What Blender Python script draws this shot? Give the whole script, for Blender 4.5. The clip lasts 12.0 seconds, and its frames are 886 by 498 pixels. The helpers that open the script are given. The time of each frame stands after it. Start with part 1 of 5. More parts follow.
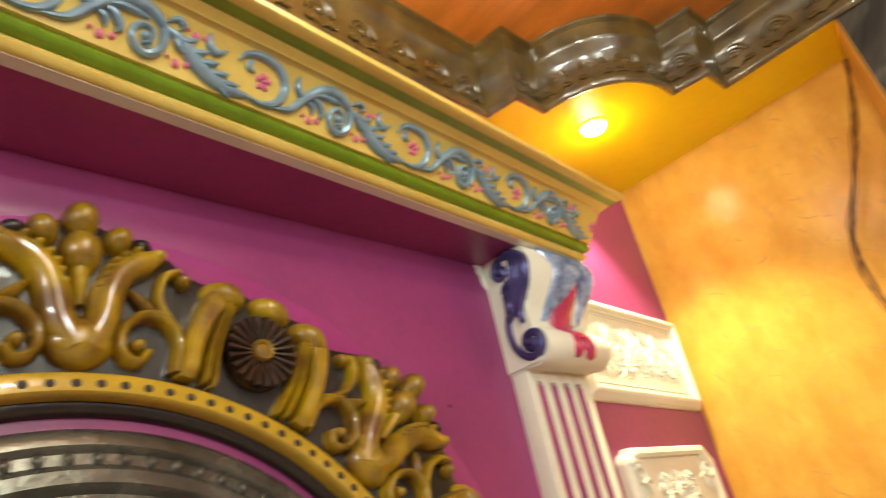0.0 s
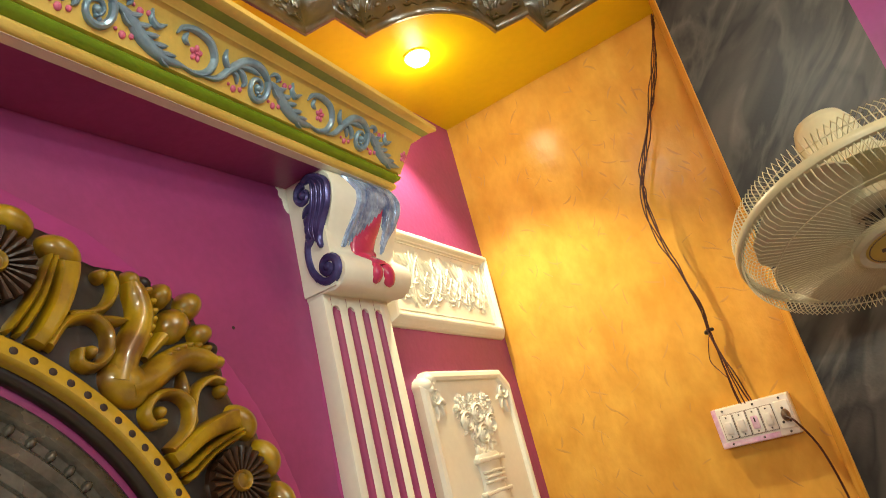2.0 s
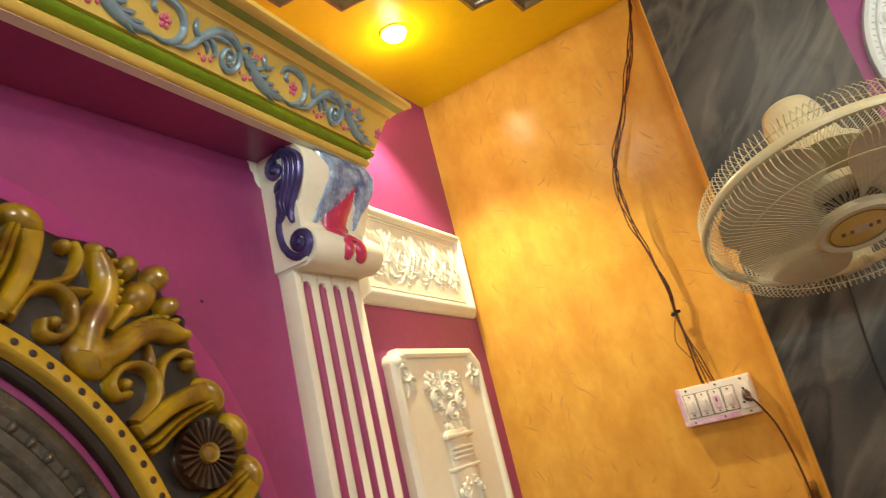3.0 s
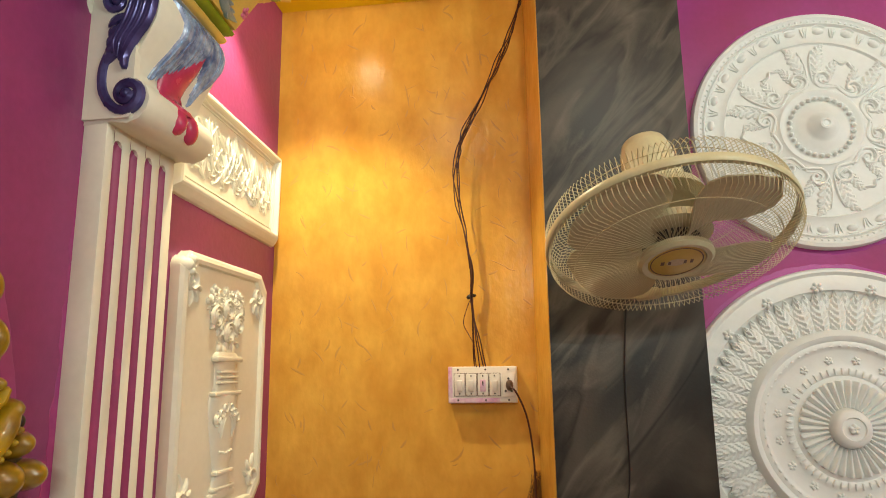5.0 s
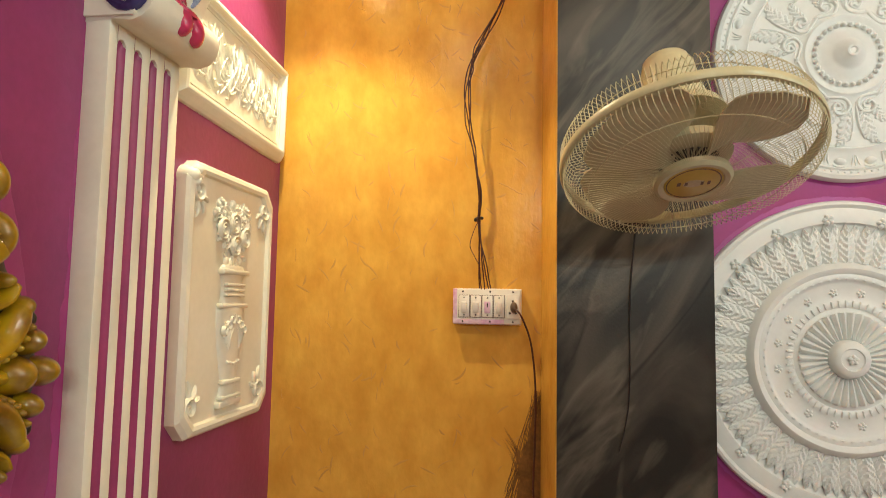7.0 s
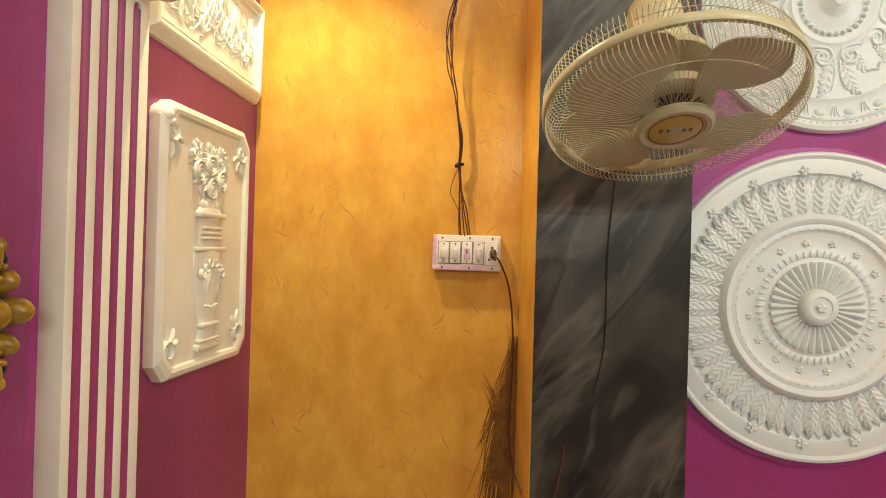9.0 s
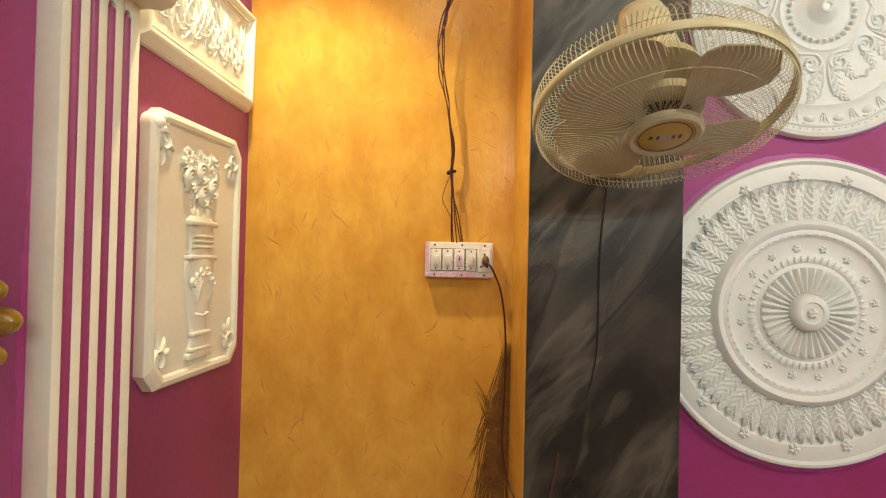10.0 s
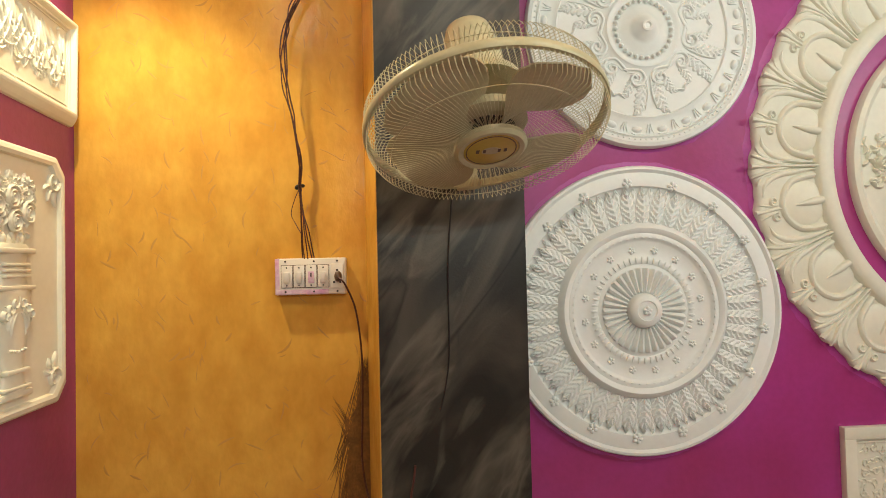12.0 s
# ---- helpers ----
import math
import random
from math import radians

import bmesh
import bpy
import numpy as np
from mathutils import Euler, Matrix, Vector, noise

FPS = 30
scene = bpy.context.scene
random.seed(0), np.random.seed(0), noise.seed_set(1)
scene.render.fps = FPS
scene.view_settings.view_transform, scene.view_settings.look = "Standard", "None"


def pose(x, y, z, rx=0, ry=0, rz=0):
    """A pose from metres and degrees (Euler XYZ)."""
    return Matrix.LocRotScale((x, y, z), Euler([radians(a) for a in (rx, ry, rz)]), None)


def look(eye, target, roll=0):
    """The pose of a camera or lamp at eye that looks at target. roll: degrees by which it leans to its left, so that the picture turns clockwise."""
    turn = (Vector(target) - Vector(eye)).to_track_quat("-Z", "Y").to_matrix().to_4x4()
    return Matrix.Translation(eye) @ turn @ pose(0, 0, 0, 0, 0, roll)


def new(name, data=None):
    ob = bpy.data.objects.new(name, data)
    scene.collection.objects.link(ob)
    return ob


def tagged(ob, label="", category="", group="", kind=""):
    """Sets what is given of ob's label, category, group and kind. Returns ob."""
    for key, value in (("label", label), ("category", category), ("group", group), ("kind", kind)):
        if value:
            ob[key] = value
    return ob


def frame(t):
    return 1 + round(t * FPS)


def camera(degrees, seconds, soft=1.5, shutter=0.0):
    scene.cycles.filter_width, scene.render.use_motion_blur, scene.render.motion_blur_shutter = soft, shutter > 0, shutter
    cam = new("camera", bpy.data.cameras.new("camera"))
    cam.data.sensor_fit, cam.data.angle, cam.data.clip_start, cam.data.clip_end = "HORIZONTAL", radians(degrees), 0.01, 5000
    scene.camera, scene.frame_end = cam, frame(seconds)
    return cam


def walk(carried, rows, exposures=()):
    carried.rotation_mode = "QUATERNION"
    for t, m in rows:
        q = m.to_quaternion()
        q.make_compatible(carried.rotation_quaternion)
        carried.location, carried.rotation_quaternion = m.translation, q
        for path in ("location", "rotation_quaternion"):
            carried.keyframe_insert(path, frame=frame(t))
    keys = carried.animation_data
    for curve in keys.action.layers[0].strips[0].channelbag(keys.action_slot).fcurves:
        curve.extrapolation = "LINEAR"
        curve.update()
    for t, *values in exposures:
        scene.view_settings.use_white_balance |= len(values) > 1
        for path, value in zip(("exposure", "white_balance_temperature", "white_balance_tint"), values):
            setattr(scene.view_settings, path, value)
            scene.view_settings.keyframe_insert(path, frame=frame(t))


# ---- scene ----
cam = camera(68.7, 12.0, 0.8, 0.6)
PATH = [
    (0, (0.107, 0.086, 1.57), (-1.071, 1.432, 2.465), -12.7),
    (0.5, (0.144, 0.119, 1.556), (-0.856, 1.634, 2.396), -14.7),
    (1, (0.157, 0.147, 1.544), (-0.807, 1.736, 2.283), -14.8),
    (1.5, (0.172, 0.177, 1.534), (-0.75, 1.815, 2.22), -14.5),
    (2, (0.182, 0.181, 1.521), (-0.759, 1.828, 2.155), -14.6),
    (2.5, (0.187, 0.181, 1.518), (-0.737, 1.855, 2.104), -14.4),
    (3, (0.188, 0.184, 1.513), (-0.714, 1.878, 2.074), -14.0),
    (3.5, (0.153, 0.201, 1.506), (-0.539, 2.016, 1.986), -11.0),
    (3.7, (0.13, 0.204, 1.522), (-0.445, 2.061, 1.988), -9.4),
    (5.3, (0.005, 0.193, 1.489), (-0.232, 2.15, 1.827), -0.1),
    (5.5, (-0.006, 0.198, 1.49), (-0.244, 2.162, 1.784), 0.3),
    (6, (0.006, 0.205, 1.475), (-0.27, 2.174, 1.689), 0.4),
    (6.5, (0.001, 0.209, 1.473), (-0.266, 2.182, 1.662), 0.7),
    (7, (0.008, 0.211, 1.463), (-0.262, 2.186, 1.628), 1.0),
    (7.5, (0.002, 0.215, 1.458), (-0.257, 2.196, 1.541), 1.9),
    (9.3, (0.01, 0.215, 1.454), (-0.192, 2.205, 1.463), 1.5),
    (9.5, (0.017, 0.212, 1.45), (-0.188, 2.202, 1.482), 1.6),
    (10, (0.012, 0.216, 1.457), (-0.176, 2.207, 1.487), 1.3),
    (10.5, (0.029, 0.222, 1.461), (-0.06, 2.22, 1.505), 0.2),
    (11, (0.051, 0.225, 1.472), (0.081, 2.224, 1.511), -1.0),
    (11.5, (0.081, 0.227, 1.472), (0.231, 2.221, 1.524), -0.7),
    (12, (0.097, 0.229, 1.47), (0.264, 2.221, 1.527), -1.3),
]
walk(cam, [(t, look(eye, target, roll)) for t, eye, target, roll in PATH], [(0.0, 0.32), (1.0, 0.19), (3.0, 0.09), (5.5, -0.10), (7.5, -0.04), (9.5, 0.06), (10.5, -0.05), (11.5, -0.11), (12.0, -0.12)])

# ---- world and lights ----
world = bpy.data.worlds.new("world")
scene.world = world
world.use_nodes = True
world.node_tree.nodes["Background"].inputs[0].default_value = (0.05, 0.05, 0.055, 1)
world.node_tree.nodes["Background"].inputs[1].default_value = 0.3


def lamp(name, place, watts, colour, size, kind="POINT"):
    data = bpy.data.lights.new(name, kind)
    data.energy, data.color, data.shadow_soft_size = watts, colour, size
    ob = new(name, data)
    ob.location = place
    return ob


CEIL, TRAY = 2.62, 2.82
XL, XR, YB, YF = -0.722, 2.75, -2.3, 2.0
PIER_L, PIER_R, PIER_Y = 0.07, 0.432, 1.797
DOWN = (-0.538, 1.575)
BULBS = [(0.42, 0.42), (1.45, 0.30), (-0.33, 0.62)]
spot = lamp("downlight_lamp", (DOWN[0], DOWN[1], CEIL - 0.040), 52.0, (1.0, 0.86, 0.54), 0.022, "SPOT")
spot.data.spot_size, spot.data.spot_blend = radians(100), 0.5
lamp("downlight_glow", (DOWN[0], DOWN[1], CEIL - 0.070), 0.6, (1.0, 0.84, 0.50), 0.022)
for i, (bx, by) in enumerate(BULBS):
    lamp("bulb_lamp", (bx, by, TRAY - 0.16), (13.0, 38.0, 3.5)[i], ((0.93, 1.0, 0.82), (0.80, 1.0, 0.92), (1.0, 0.96, 0.74))[i], 0.075)


# two added fill lights, on the wall behind the walk and on the far side wall
FILLS = [((0.70, YB + 0.06, 2.30), 0.0), ((XR - 0.06, 0.45, 2.25), 90.0)]
for (tx, ty, tz), turn in FILLS:
    data = bpy.data.lights.new("fill_lamp", "AREA")
    data.shape, data.size, data.size_y, data.energy, data.color = "RECTANGLE", 1.15, 0.10, 17.0 if turn else 27.0, (0.86, 1.0, 0.90)
    ob = new("fill_lamp", data)
    ob.matrix_world = Matrix.Translation((tx, ty, tz)) @ Matrix.Rotation(radians(turn), 4, "Z") @ Matrix.Translation((0, 0.03, -0.01)) @ Matrix.Rotation(radians(80), 4, "X")


# ---- materials ----
def mat(name, colour, rough=0.5, metal=0.0, vary=0.12, scale=6.0, bump=0.1, grain=120.0, coat=0.0, second=None, emit=0.0, stretch=(1, 1, 1), mottle=0.5, spec=0.5):
    """Paint, plaster or plastic with a broad and a fine variation."""
    m = bpy.data.materials.new(name)
    m.use_nodes = True
    nt = m.node_tree
    p = nt.nodes["Principled BSDF"]
    co = nt.nodes.new("ShaderNodeTexCoord")
    mp = nt.nodes.new("ShaderNodeMapping")
    mp.inputs["Scale"].default_value = stretch
    nt.links.new(co.outputs["Object"], mp.inputs["Vector"])
    big = nt.nodes.new("ShaderNodeTexNoise")
    big.inputs["Scale"].default_value, big.inputs["Detail"].default_value = scale, 5.0
    fine = nt.nodes.new("ShaderNodeTexNoise")
    fine.inputs["Scale"].default_value, fine.inputs["Detail"].default_value = grain, 3.0
    nt.links.new(mp.outputs[0], big.inputs["Vector"])
    nt.links.new(mp.outputs[0], fine.inputs["Vector"])
    ramp = nt.nodes.new("ShaderNodeMapRange")
    ramp.inputs["From Min"].default_value, ramp.inputs["From Max"].default_value = 0.5 - mottle * 0.4, 0.5 + mottle * 0.4
    nt.links.new(big.outputs["Fac"], ramp.inputs["Value"])
    mix = nt.nodes.new("ShaderNodeMix")
    mix.data_type = "RGBA"
    nt.links.new(ramp.outputs[0], mix.inputs["Factor"])
    c2 = second or tuple(c * (1 - 2 * vary) for c in colour)
    mix.inputs["A"].default_value = (*c2, 1)
    mix.inputs["B"].default_value = (*colour, 1)
    fm = nt.nodes.new("ShaderNodeMix")
    fm.data_type, fm.blend_type = "RGBA", "MULTIPLY"
    fm.inputs["Factor"].default_value = min(1.0, vary * 2)
    nt.links.new(mix.outputs["Result"], fm.inputs["A"])
    nt.links.new(fine.outputs["Fac"], fm.inputs["B"])
    gain = nt.nodes.new("ShaderNodeMix")
    gain.data_type, gain.blend_type = "RGBA", "MULTIPLY"
    gain.inputs["Factor"].default_value = 1.0
    g = 1 + min(1.0, vary * 2) * 0.6
    gain.inputs["B"].default_value = (g, g, g, 1)
    nt.links.new(fm.outputs["Result"], gain.inputs["A"])
    nt.links.new(gain.outputs["Result"], p.inputs["Base Color"])
    rr = nt.nodes.new("ShaderNodeMapRange")
    rr.inputs["To Min"].default_value, rr.inputs["To Max"].default_value = rough * 0.8, min(1, rough * 1.25)
    nt.links.new(big.outputs["Fac"], rr.inputs["Value"])
    nt.links.new(rr.outputs[0], p.inputs["Roughness"])
    p.inputs["Metallic"].default_value = metal
    p.inputs["Specular IOR Level"].default_value = spec
    p.inputs["Coat Weight"].default_value = coat
    p.inputs["Coat Roughness"].default_value = 0.035
    if bump:
        add = nt.nodes.new("ShaderNodeMath")
        add.operation = "ADD"
        nt.links.new(fine.outputs["Fac"], add.inputs[0])
        nt.links.new(big.outputs["Fac"], add.inputs[1])
        b = nt.nodes.new("ShaderNodeBump")
        b.inputs["Strength"].default_value, b.inputs["Distance"].default_value = bump, 0.004
        nt.links.new(add.outputs[0], b.inputs["Height"])
        nt.links.new(b.outputs[0], p.inputs["Normal"])
    if emit:
        p.inputs["Emission Color"].default_value = (*colour, 1)
        p.inputs["Emission Strength"].default_value = emit
    return m


MAGENTA = mat("magenta_wall_paint", (0.345, 0.047, 0.172), 0.36, vary=0.12, scale=3.0, bump=0.16, grain=60, second=(0.225, 0.034, 0.125), mottle=0.55)
VIOLET = mat("violet_wall_paint", (0.41, 0.046, 0.285), 0.36, vary=0.10, scale=2.0, bump=0.14, grain=55, second=(0.31, 0.030, 0.125), mottle=0.5)
CUTIN = mat("pale_violet_edge_paint", (0.43, 0.062, 0.320), 0.4, vary=0.12, scale=9, bump=0.12, second=(0.40, 0.048, 0.260))
SOFTVIOLET = mat("violet_edge_paint", (0.37, 0.044, 0.215), 0.38, vary=0.10, scale=7, bump=0.12, grain=60, second=(0.31, 0.038, 0.150), mottle=0.6)
ORANGE = mat("orange_texture_paint", (0.72, 0.405, 0.074), 0.21, vary=0.09, scale=8.5, bump=0.24, grain=42, second=(0.60, 0.300, 0.046), mottle=0.42, stretch=(1.35, 1, 0.8), spec=0.28)
FLECK = mat("orange_fleck_paint", (0.575, 0.292, 0.043), 0.30, vary=0.08, bump=0.0)
BRUSH = mat("brown_brush_paint", (0.25, 0.115, 0.026), 0.45, vary=0.25, scale=30, bump=0.1)
YELLOW = mat("yellow_ceiling_gloss", (0.84, 0.650, 0.004), 0.36, vary=0.05, scale=2.0, bump=0.03, grain=40)
TRAYTOP = mat("orange_ceiling_paint", (0.70, 0.250, 0.045), 0.3, vary=0.16, scale=4.0, bump=0.1, stretch=(1, 5, 1))
BROWN = mat("brown_glazed_plaster", (0.150, 0.092, 0.020), 0.30, vary=0.25, scale=14, bump=0.30, grain=45, coat=0.8, second=(0.052, 0.032, 0.009))
PLASTER = mat("white_plaster_paint", (0.80, 0.790, 0.670), 0.45, vary=0.05, scale=5, bump=0.10, grain=60, second=(0.72, 0.700, 0.575))
COOLPLASTER = mat("white_emulsion_plaster", (0.83, 0.860, 0.835), 0.42, vary=0.04, scale=4, bump=0.08, grain=60, second=(0.78, 0.805, 0.775))
PINKFLUTE = mat("pink_flute_paint", (0.40, 0.060, 0.170), 0.4, vary=0.1, scale=12, bump=0.1)
CORNICE = mat("cornice_yellow_paint", (0.74, 0.540, 0.130), 0.36, vary=0.08, scale=8, bump=0.1, second=(0.64, 0.430, 0.085))
GREEN = mat("green_stripe_paint", (0.20, 0.320, 0.012), 0.35, vary=0.12, scale=20, bump=0.1)
OLIVE = mat("olive_stripe_paint", (0.24, 0.300, 0.025), 0.35, vary=0.12, scale=20, bump=0.1)
SILVERBLUE = mat("silver_blue_metallic_paint", (0.30, 0.430, 0.500), 0.30, metal=0.35, vary=0.18, scale=25, bump=0.15, second=(0.19, 0.270, 0.350))
STEELBLUE = mat("steel_blue_metallic_paint", (0.45, 0.580, 0.780), 0.20, metal=0.25, vary=0.2, scale=30, bump=0.12, second=(0.130, 0.190, 0.370), mottle=0.35, coat=0.5)
PURPLE = mat("purple_metallic_paint", (0.115, 0.105, 0.290), 0.22, metal=0.4, vary=0.2, scale=22, bump=0.15, second=(0.035, 0.028, 0.110))
RED = mat("crimson_gloss_paint", (0.54, 0.036, 0.115), 0.25, vary=0.12, scale=20, bump=0.1, coat=0.3)
PINK = mat("pink_petal_paint", (0.70, 0.150, 0.250), 0.4, vary=0.1, scale=30, bump=0.05)
GOLD = mat("gold_ochre_glaze", (0.42, 0.262, 0.003), 0.38, vary=0.10, scale=15, bump=0.08, grain=24, coat=1.0, second=(0.135, 0.056, 0.004), mottle=0.34)
GOLDBAND = mat("golden_yellow_glaze", (0.54, 0.340, 0.026), 0.22, vary=0.12, scale=14, bump=0.1, coat=0.6)
UMBER = mat("umber_glaze", (0.030, 0.020, 0.010), 0.40, vary=0.3, scale=20, bump=0.3, grain=50, coat=0.2, second=(0.012, 0.008, 0.005))
UMBERDULL = mat("umber_petal_glaze", (0.060, 0.026, 0.010), 0.36, vary=0.3, scale=40, bump=0.2, grain=80, coat=0.25, second=(0.022, 0.010, 0.005))
HOLE = mat("dark_hole", (0.035, 0.014, 0.006), 0.6, vary=0.2, bump=0.0)
SILVER = mat("dull_silver_paint", (0.20, 0.190, 0.155), 0.26, metal=0.6, vary=0.25, scale=14, bump=0.25, second=(0.075, 0.068, 0.055))
CREAM = mat("aged_cream_plastic", (0.58, 0.540, 0.340), 0.35, vary=0.1, scale=10, bump=0.04, second=(0.47, 0.430, 0.250))
WIRECREAM = mat("dusty_cream_wire", (0.64, 0.595, 0.390), 0.38, vary=0.12, scale=12, bump=0.0, second=(0.48, 0.430, 0.250))
BLADE = mat("dusty_beige_plastic", (0.52, 0.455, 0.290), 0.42, vary=0.15, scale=9, bump=0.05, second=(0.42, 0.360, 0.215))
# dark colour standing in for the shade inside the fan's hub
HUBSHADE = mat("dark_hub_shade", (0.05, 0.042, 0.030), 0.6, vary=0.2, bump=0.1)
BADGE = mat("yellow_badge", (0.56, 0.410, 0.080), 0.3, vary=0.08, bump=0.0)
SWITCHW = mat("white_switch_plastic", (0.78, 0.730, 0.660), 0.3, vary=0.04, bump=0.0)
LILAC = mat("lilac_paint_smear", (0.60, 0.300, 0.480), 0.4, vary=0.2, scale=40, bump=0.05, second=(0.72, 0.560, 0.620))
WIRE = mat("dark_red_cable", (0.080, 0.022, 0.013), 0.45, vary=0.2, bump=0.0)
BLACKWIRE = mat("black_cable", (0.018, 0.014, 0.012), 0.4, vary=0.2, bump=0.0)
PLUGM = mat("brown_plug_plastic", (0.14, 0.085, 0.055), 0.4, vary=0.15, bump=0.0)
SCREW = mat("dark_screw", (0.10, 0.08, 0.07), 0.4, metal=0.6, vary=0.2, bump=0.0)
FLOORM = mat("beige_floor_tile", (0.56, 0.500, 0.410), 0.25, vary=0.1, scale=5, bump=0.02)
JOINT = mat("grey_grout", (0.30, 0.28, 0.25), 0.8, vary=0.1)
GLOWWARM = mat("warm_bulb_glass", (1.0, 0.80, 0.45), 0.3, vary=0.0, bump=0.0, emit=60.0)
# glow of the two added fill lights
FILLGLOW = mat("white_fill_glow", (0.93, 1.0, 0.96), 0.3, vary=0.0, bump=0.0, emit=9.0)
GLOWCOOL = mat("white_bulb_glass", (1.0, 0.97, 0.92), 0.3, vary=0.0, bump=0.0, emit=30.0)


def marble():
    """Black painted marble: charcoal ground, cloudy brown-grey streaks and dark and pale veins on the slant."""
    m = bpy.data.materials.new("black_marble_paint")
    m.use_nodes = True
    nt = m.node_tree
    p = nt.nodes["Principled BSDF"]
    co = nt.nodes.new("ShaderNodeTexCoord")
    mp = nt.nodes.new("ShaderNodeMapping")
    turn = nt.nodes.new("ShaderNodeMapping")
    turn.inputs["Rotation"].default_value = (0, radians(-38), 0)
    nt.links.new(co.outputs["Object"], turn.inputs["Vector"])
    mp.inputs["Scale"].default_value = (2.0, 1.0, 0.62)
    nt.links.new(turn.outputs[0], mp.inputs["Vector"])
    cloud = nt.nodes.new("ShaderNodeTexNoise")
    cloud.inputs["Scale"].default_value, cloud.inputs["Detail"].default_value = 3.4, 4.0
    cloud.inputs["Distortion"].default_value = 1.1
    nt.links.new(mp.outputs[0], cloud.inputs["Vector"])
    r1 = nt.nodes.new("ShaderNodeValToRGB")
    r1.color_ramp.elements[0].position, r1.color_ramp.elements[0].color = 0.40, (0.020, 0.018, 0.014, 1)
    r1.color_ramp.elements[1].position, r1.color_ramp.elements[1].color = 0.72, (0.084, 0.072, 0.056, 1)
    nt.links.new(cloud.outputs["Fac"], r1.inputs["Fac"])
    vein = nt.nodes.new("ShaderNodeTexNoise")
    vein.inputs["Scale"].default_value, vein.inputs["Detail"].default_value = 2.1, 4.0
    vein.inputs["Distortion"].default_value = 0.7
    nt.links.new(mp.outputs[0], vein.inputs["Vector"])
    r2 = nt.nodes.new("ShaderNodeValToRGB")
    e = r2.color_ramp.elements
    e[0].position, e[0].color = 0.462, (1, 1, 1, 1)
    e[1].position, e[1].color = 0.530, (1, 1, 1, 1)
    d = e.new(0.500)
    d.color = (0.38, 0.37, 0.36, 1)
    nt.links.new(vein.outputs["Fac"], r2.inputs["Fac"])
    mul = nt.nodes.new("ShaderNodeMix")
    mul.data_type, mul.blend_type = "RGBA", "MULTIPLY"
    mul.inputs["Factor"].default_value = 0.85
    nt.links.new(r1.outputs["Color"], mul.inputs["A"])
    nt.links.new(r2.outputs["Color"], mul.inputs["B"])
    # thin pale smears crossing the clouds
    smear = nt.nodes.new("ShaderNodeTexNoise")
    smear.inputs["Scale"].default_value, smear.inputs["Detail"].default_value = 4.2, 5.0
    smear.inputs["Distortion"].default_value = 0.9
    nt.links.new(mp.outputs[0], smear.inputs["Vector"])
    r3 = nt.nodes.new("ShaderNodeValToRGB")
    f = r3.color_ramp.elements
    f[0].position, f[0].color = 0.50, (0, 0, 0, 1)
    f[1].position, f[1].color = 0.66, (0, 0, 0, 1)
    g = f.new(0.57)
    g.color = (0.050, 0.044, 0.034, 1)
    nt.links.new(smear.outputs["Fac"], r3.inputs["Fac"])
    add = nt.nodes.new("ShaderNodeMix")
    add.data_type, add.blend_type = "RGBA", "ADD"
    add.inputs["Factor"].default_value = 1.0
    nt.links.new(mul.outputs["Result"], add.inputs["A"])
    nt.links.new(r3.outputs["Color"], add.inputs["B"])
    nt.links.new(add.outputs["Result"], p.inputs["Base Color"])
    fine = nt.nodes.new("ShaderNodeTexNoise")
    fine.inputs["Scale"].default_value = 180.0
    nt.links.new(co.outputs["Object"], fine.inputs["Vector"])
    b = nt.nodes.new("ShaderNodeBump")
    b.inputs["Strength"].default_value, b.inputs["Distance"].default_value = 0.15, 0.002
    nt.links.new(fine.outputs["Fac"], b.inputs["Height"])
    nt.links.new(b.outputs[0], p.inputs["Normal"])
    p.inputs["Roughness"].default_value = 0.36
    p.inputs["Specular IOR Level"].default_value = 0.32
    return m


MARBLE = marble()

# ---- mesh helpers: u to the right, v up, w out of the wall ----
LEFT = Matrix(((0, 0, 1, 0), (1, 0, 0, 0), (0, 1, 0, 0), (0, 0, 0, 1)))
BACK = Matrix(((1, 0, 0, 0), (0, 0, -1, 0), (0, 1, 0, 0), (0, 0, 0, 1)))


def on_left(y, z, w=0.0):
    return Matrix.Translation((XL + w, y, z)) @ LEFT


def on_back(x, z, w=0.0):
    return Matrix.Translation((x, YF - w, z)) @ BACK


def mesh_of(name, bm, material, smooth=True):
    bmesh.ops.recalc_face_normals(bm, faces=bm.faces)
    me = bpy.data.meshes.new(name)
    bm.to_mesh(me)
    bm.free()
    me.materials.append(material)
    for p in me.polygons:
        p.use_smooth = smooth
    if smooth:
        me.set_sharp_from_angle(angle=radians(42))
    return me


def thing(name, label, category, m=None, bm=None, material=None, group="", kind="", smooth=True):
    ob = new(name, mesh_of(name, bm, material, smooth) if bm else None)
    if m is not None:
        ob.matrix_world = m
    return tagged(ob, label, category, group, kind)


def part(name, bm, material, parent, label="", m=None, smooth=True, kind=""):
    ob = new(name, mesh_of(name, bm, material, smooth) if isinstance(bm, bmesh.types.BMesh) else bm)
    ob.parent = parent
    if m is not None:
        ob.matrix_basis = m
    return tagged(ob, label, kind=kind)


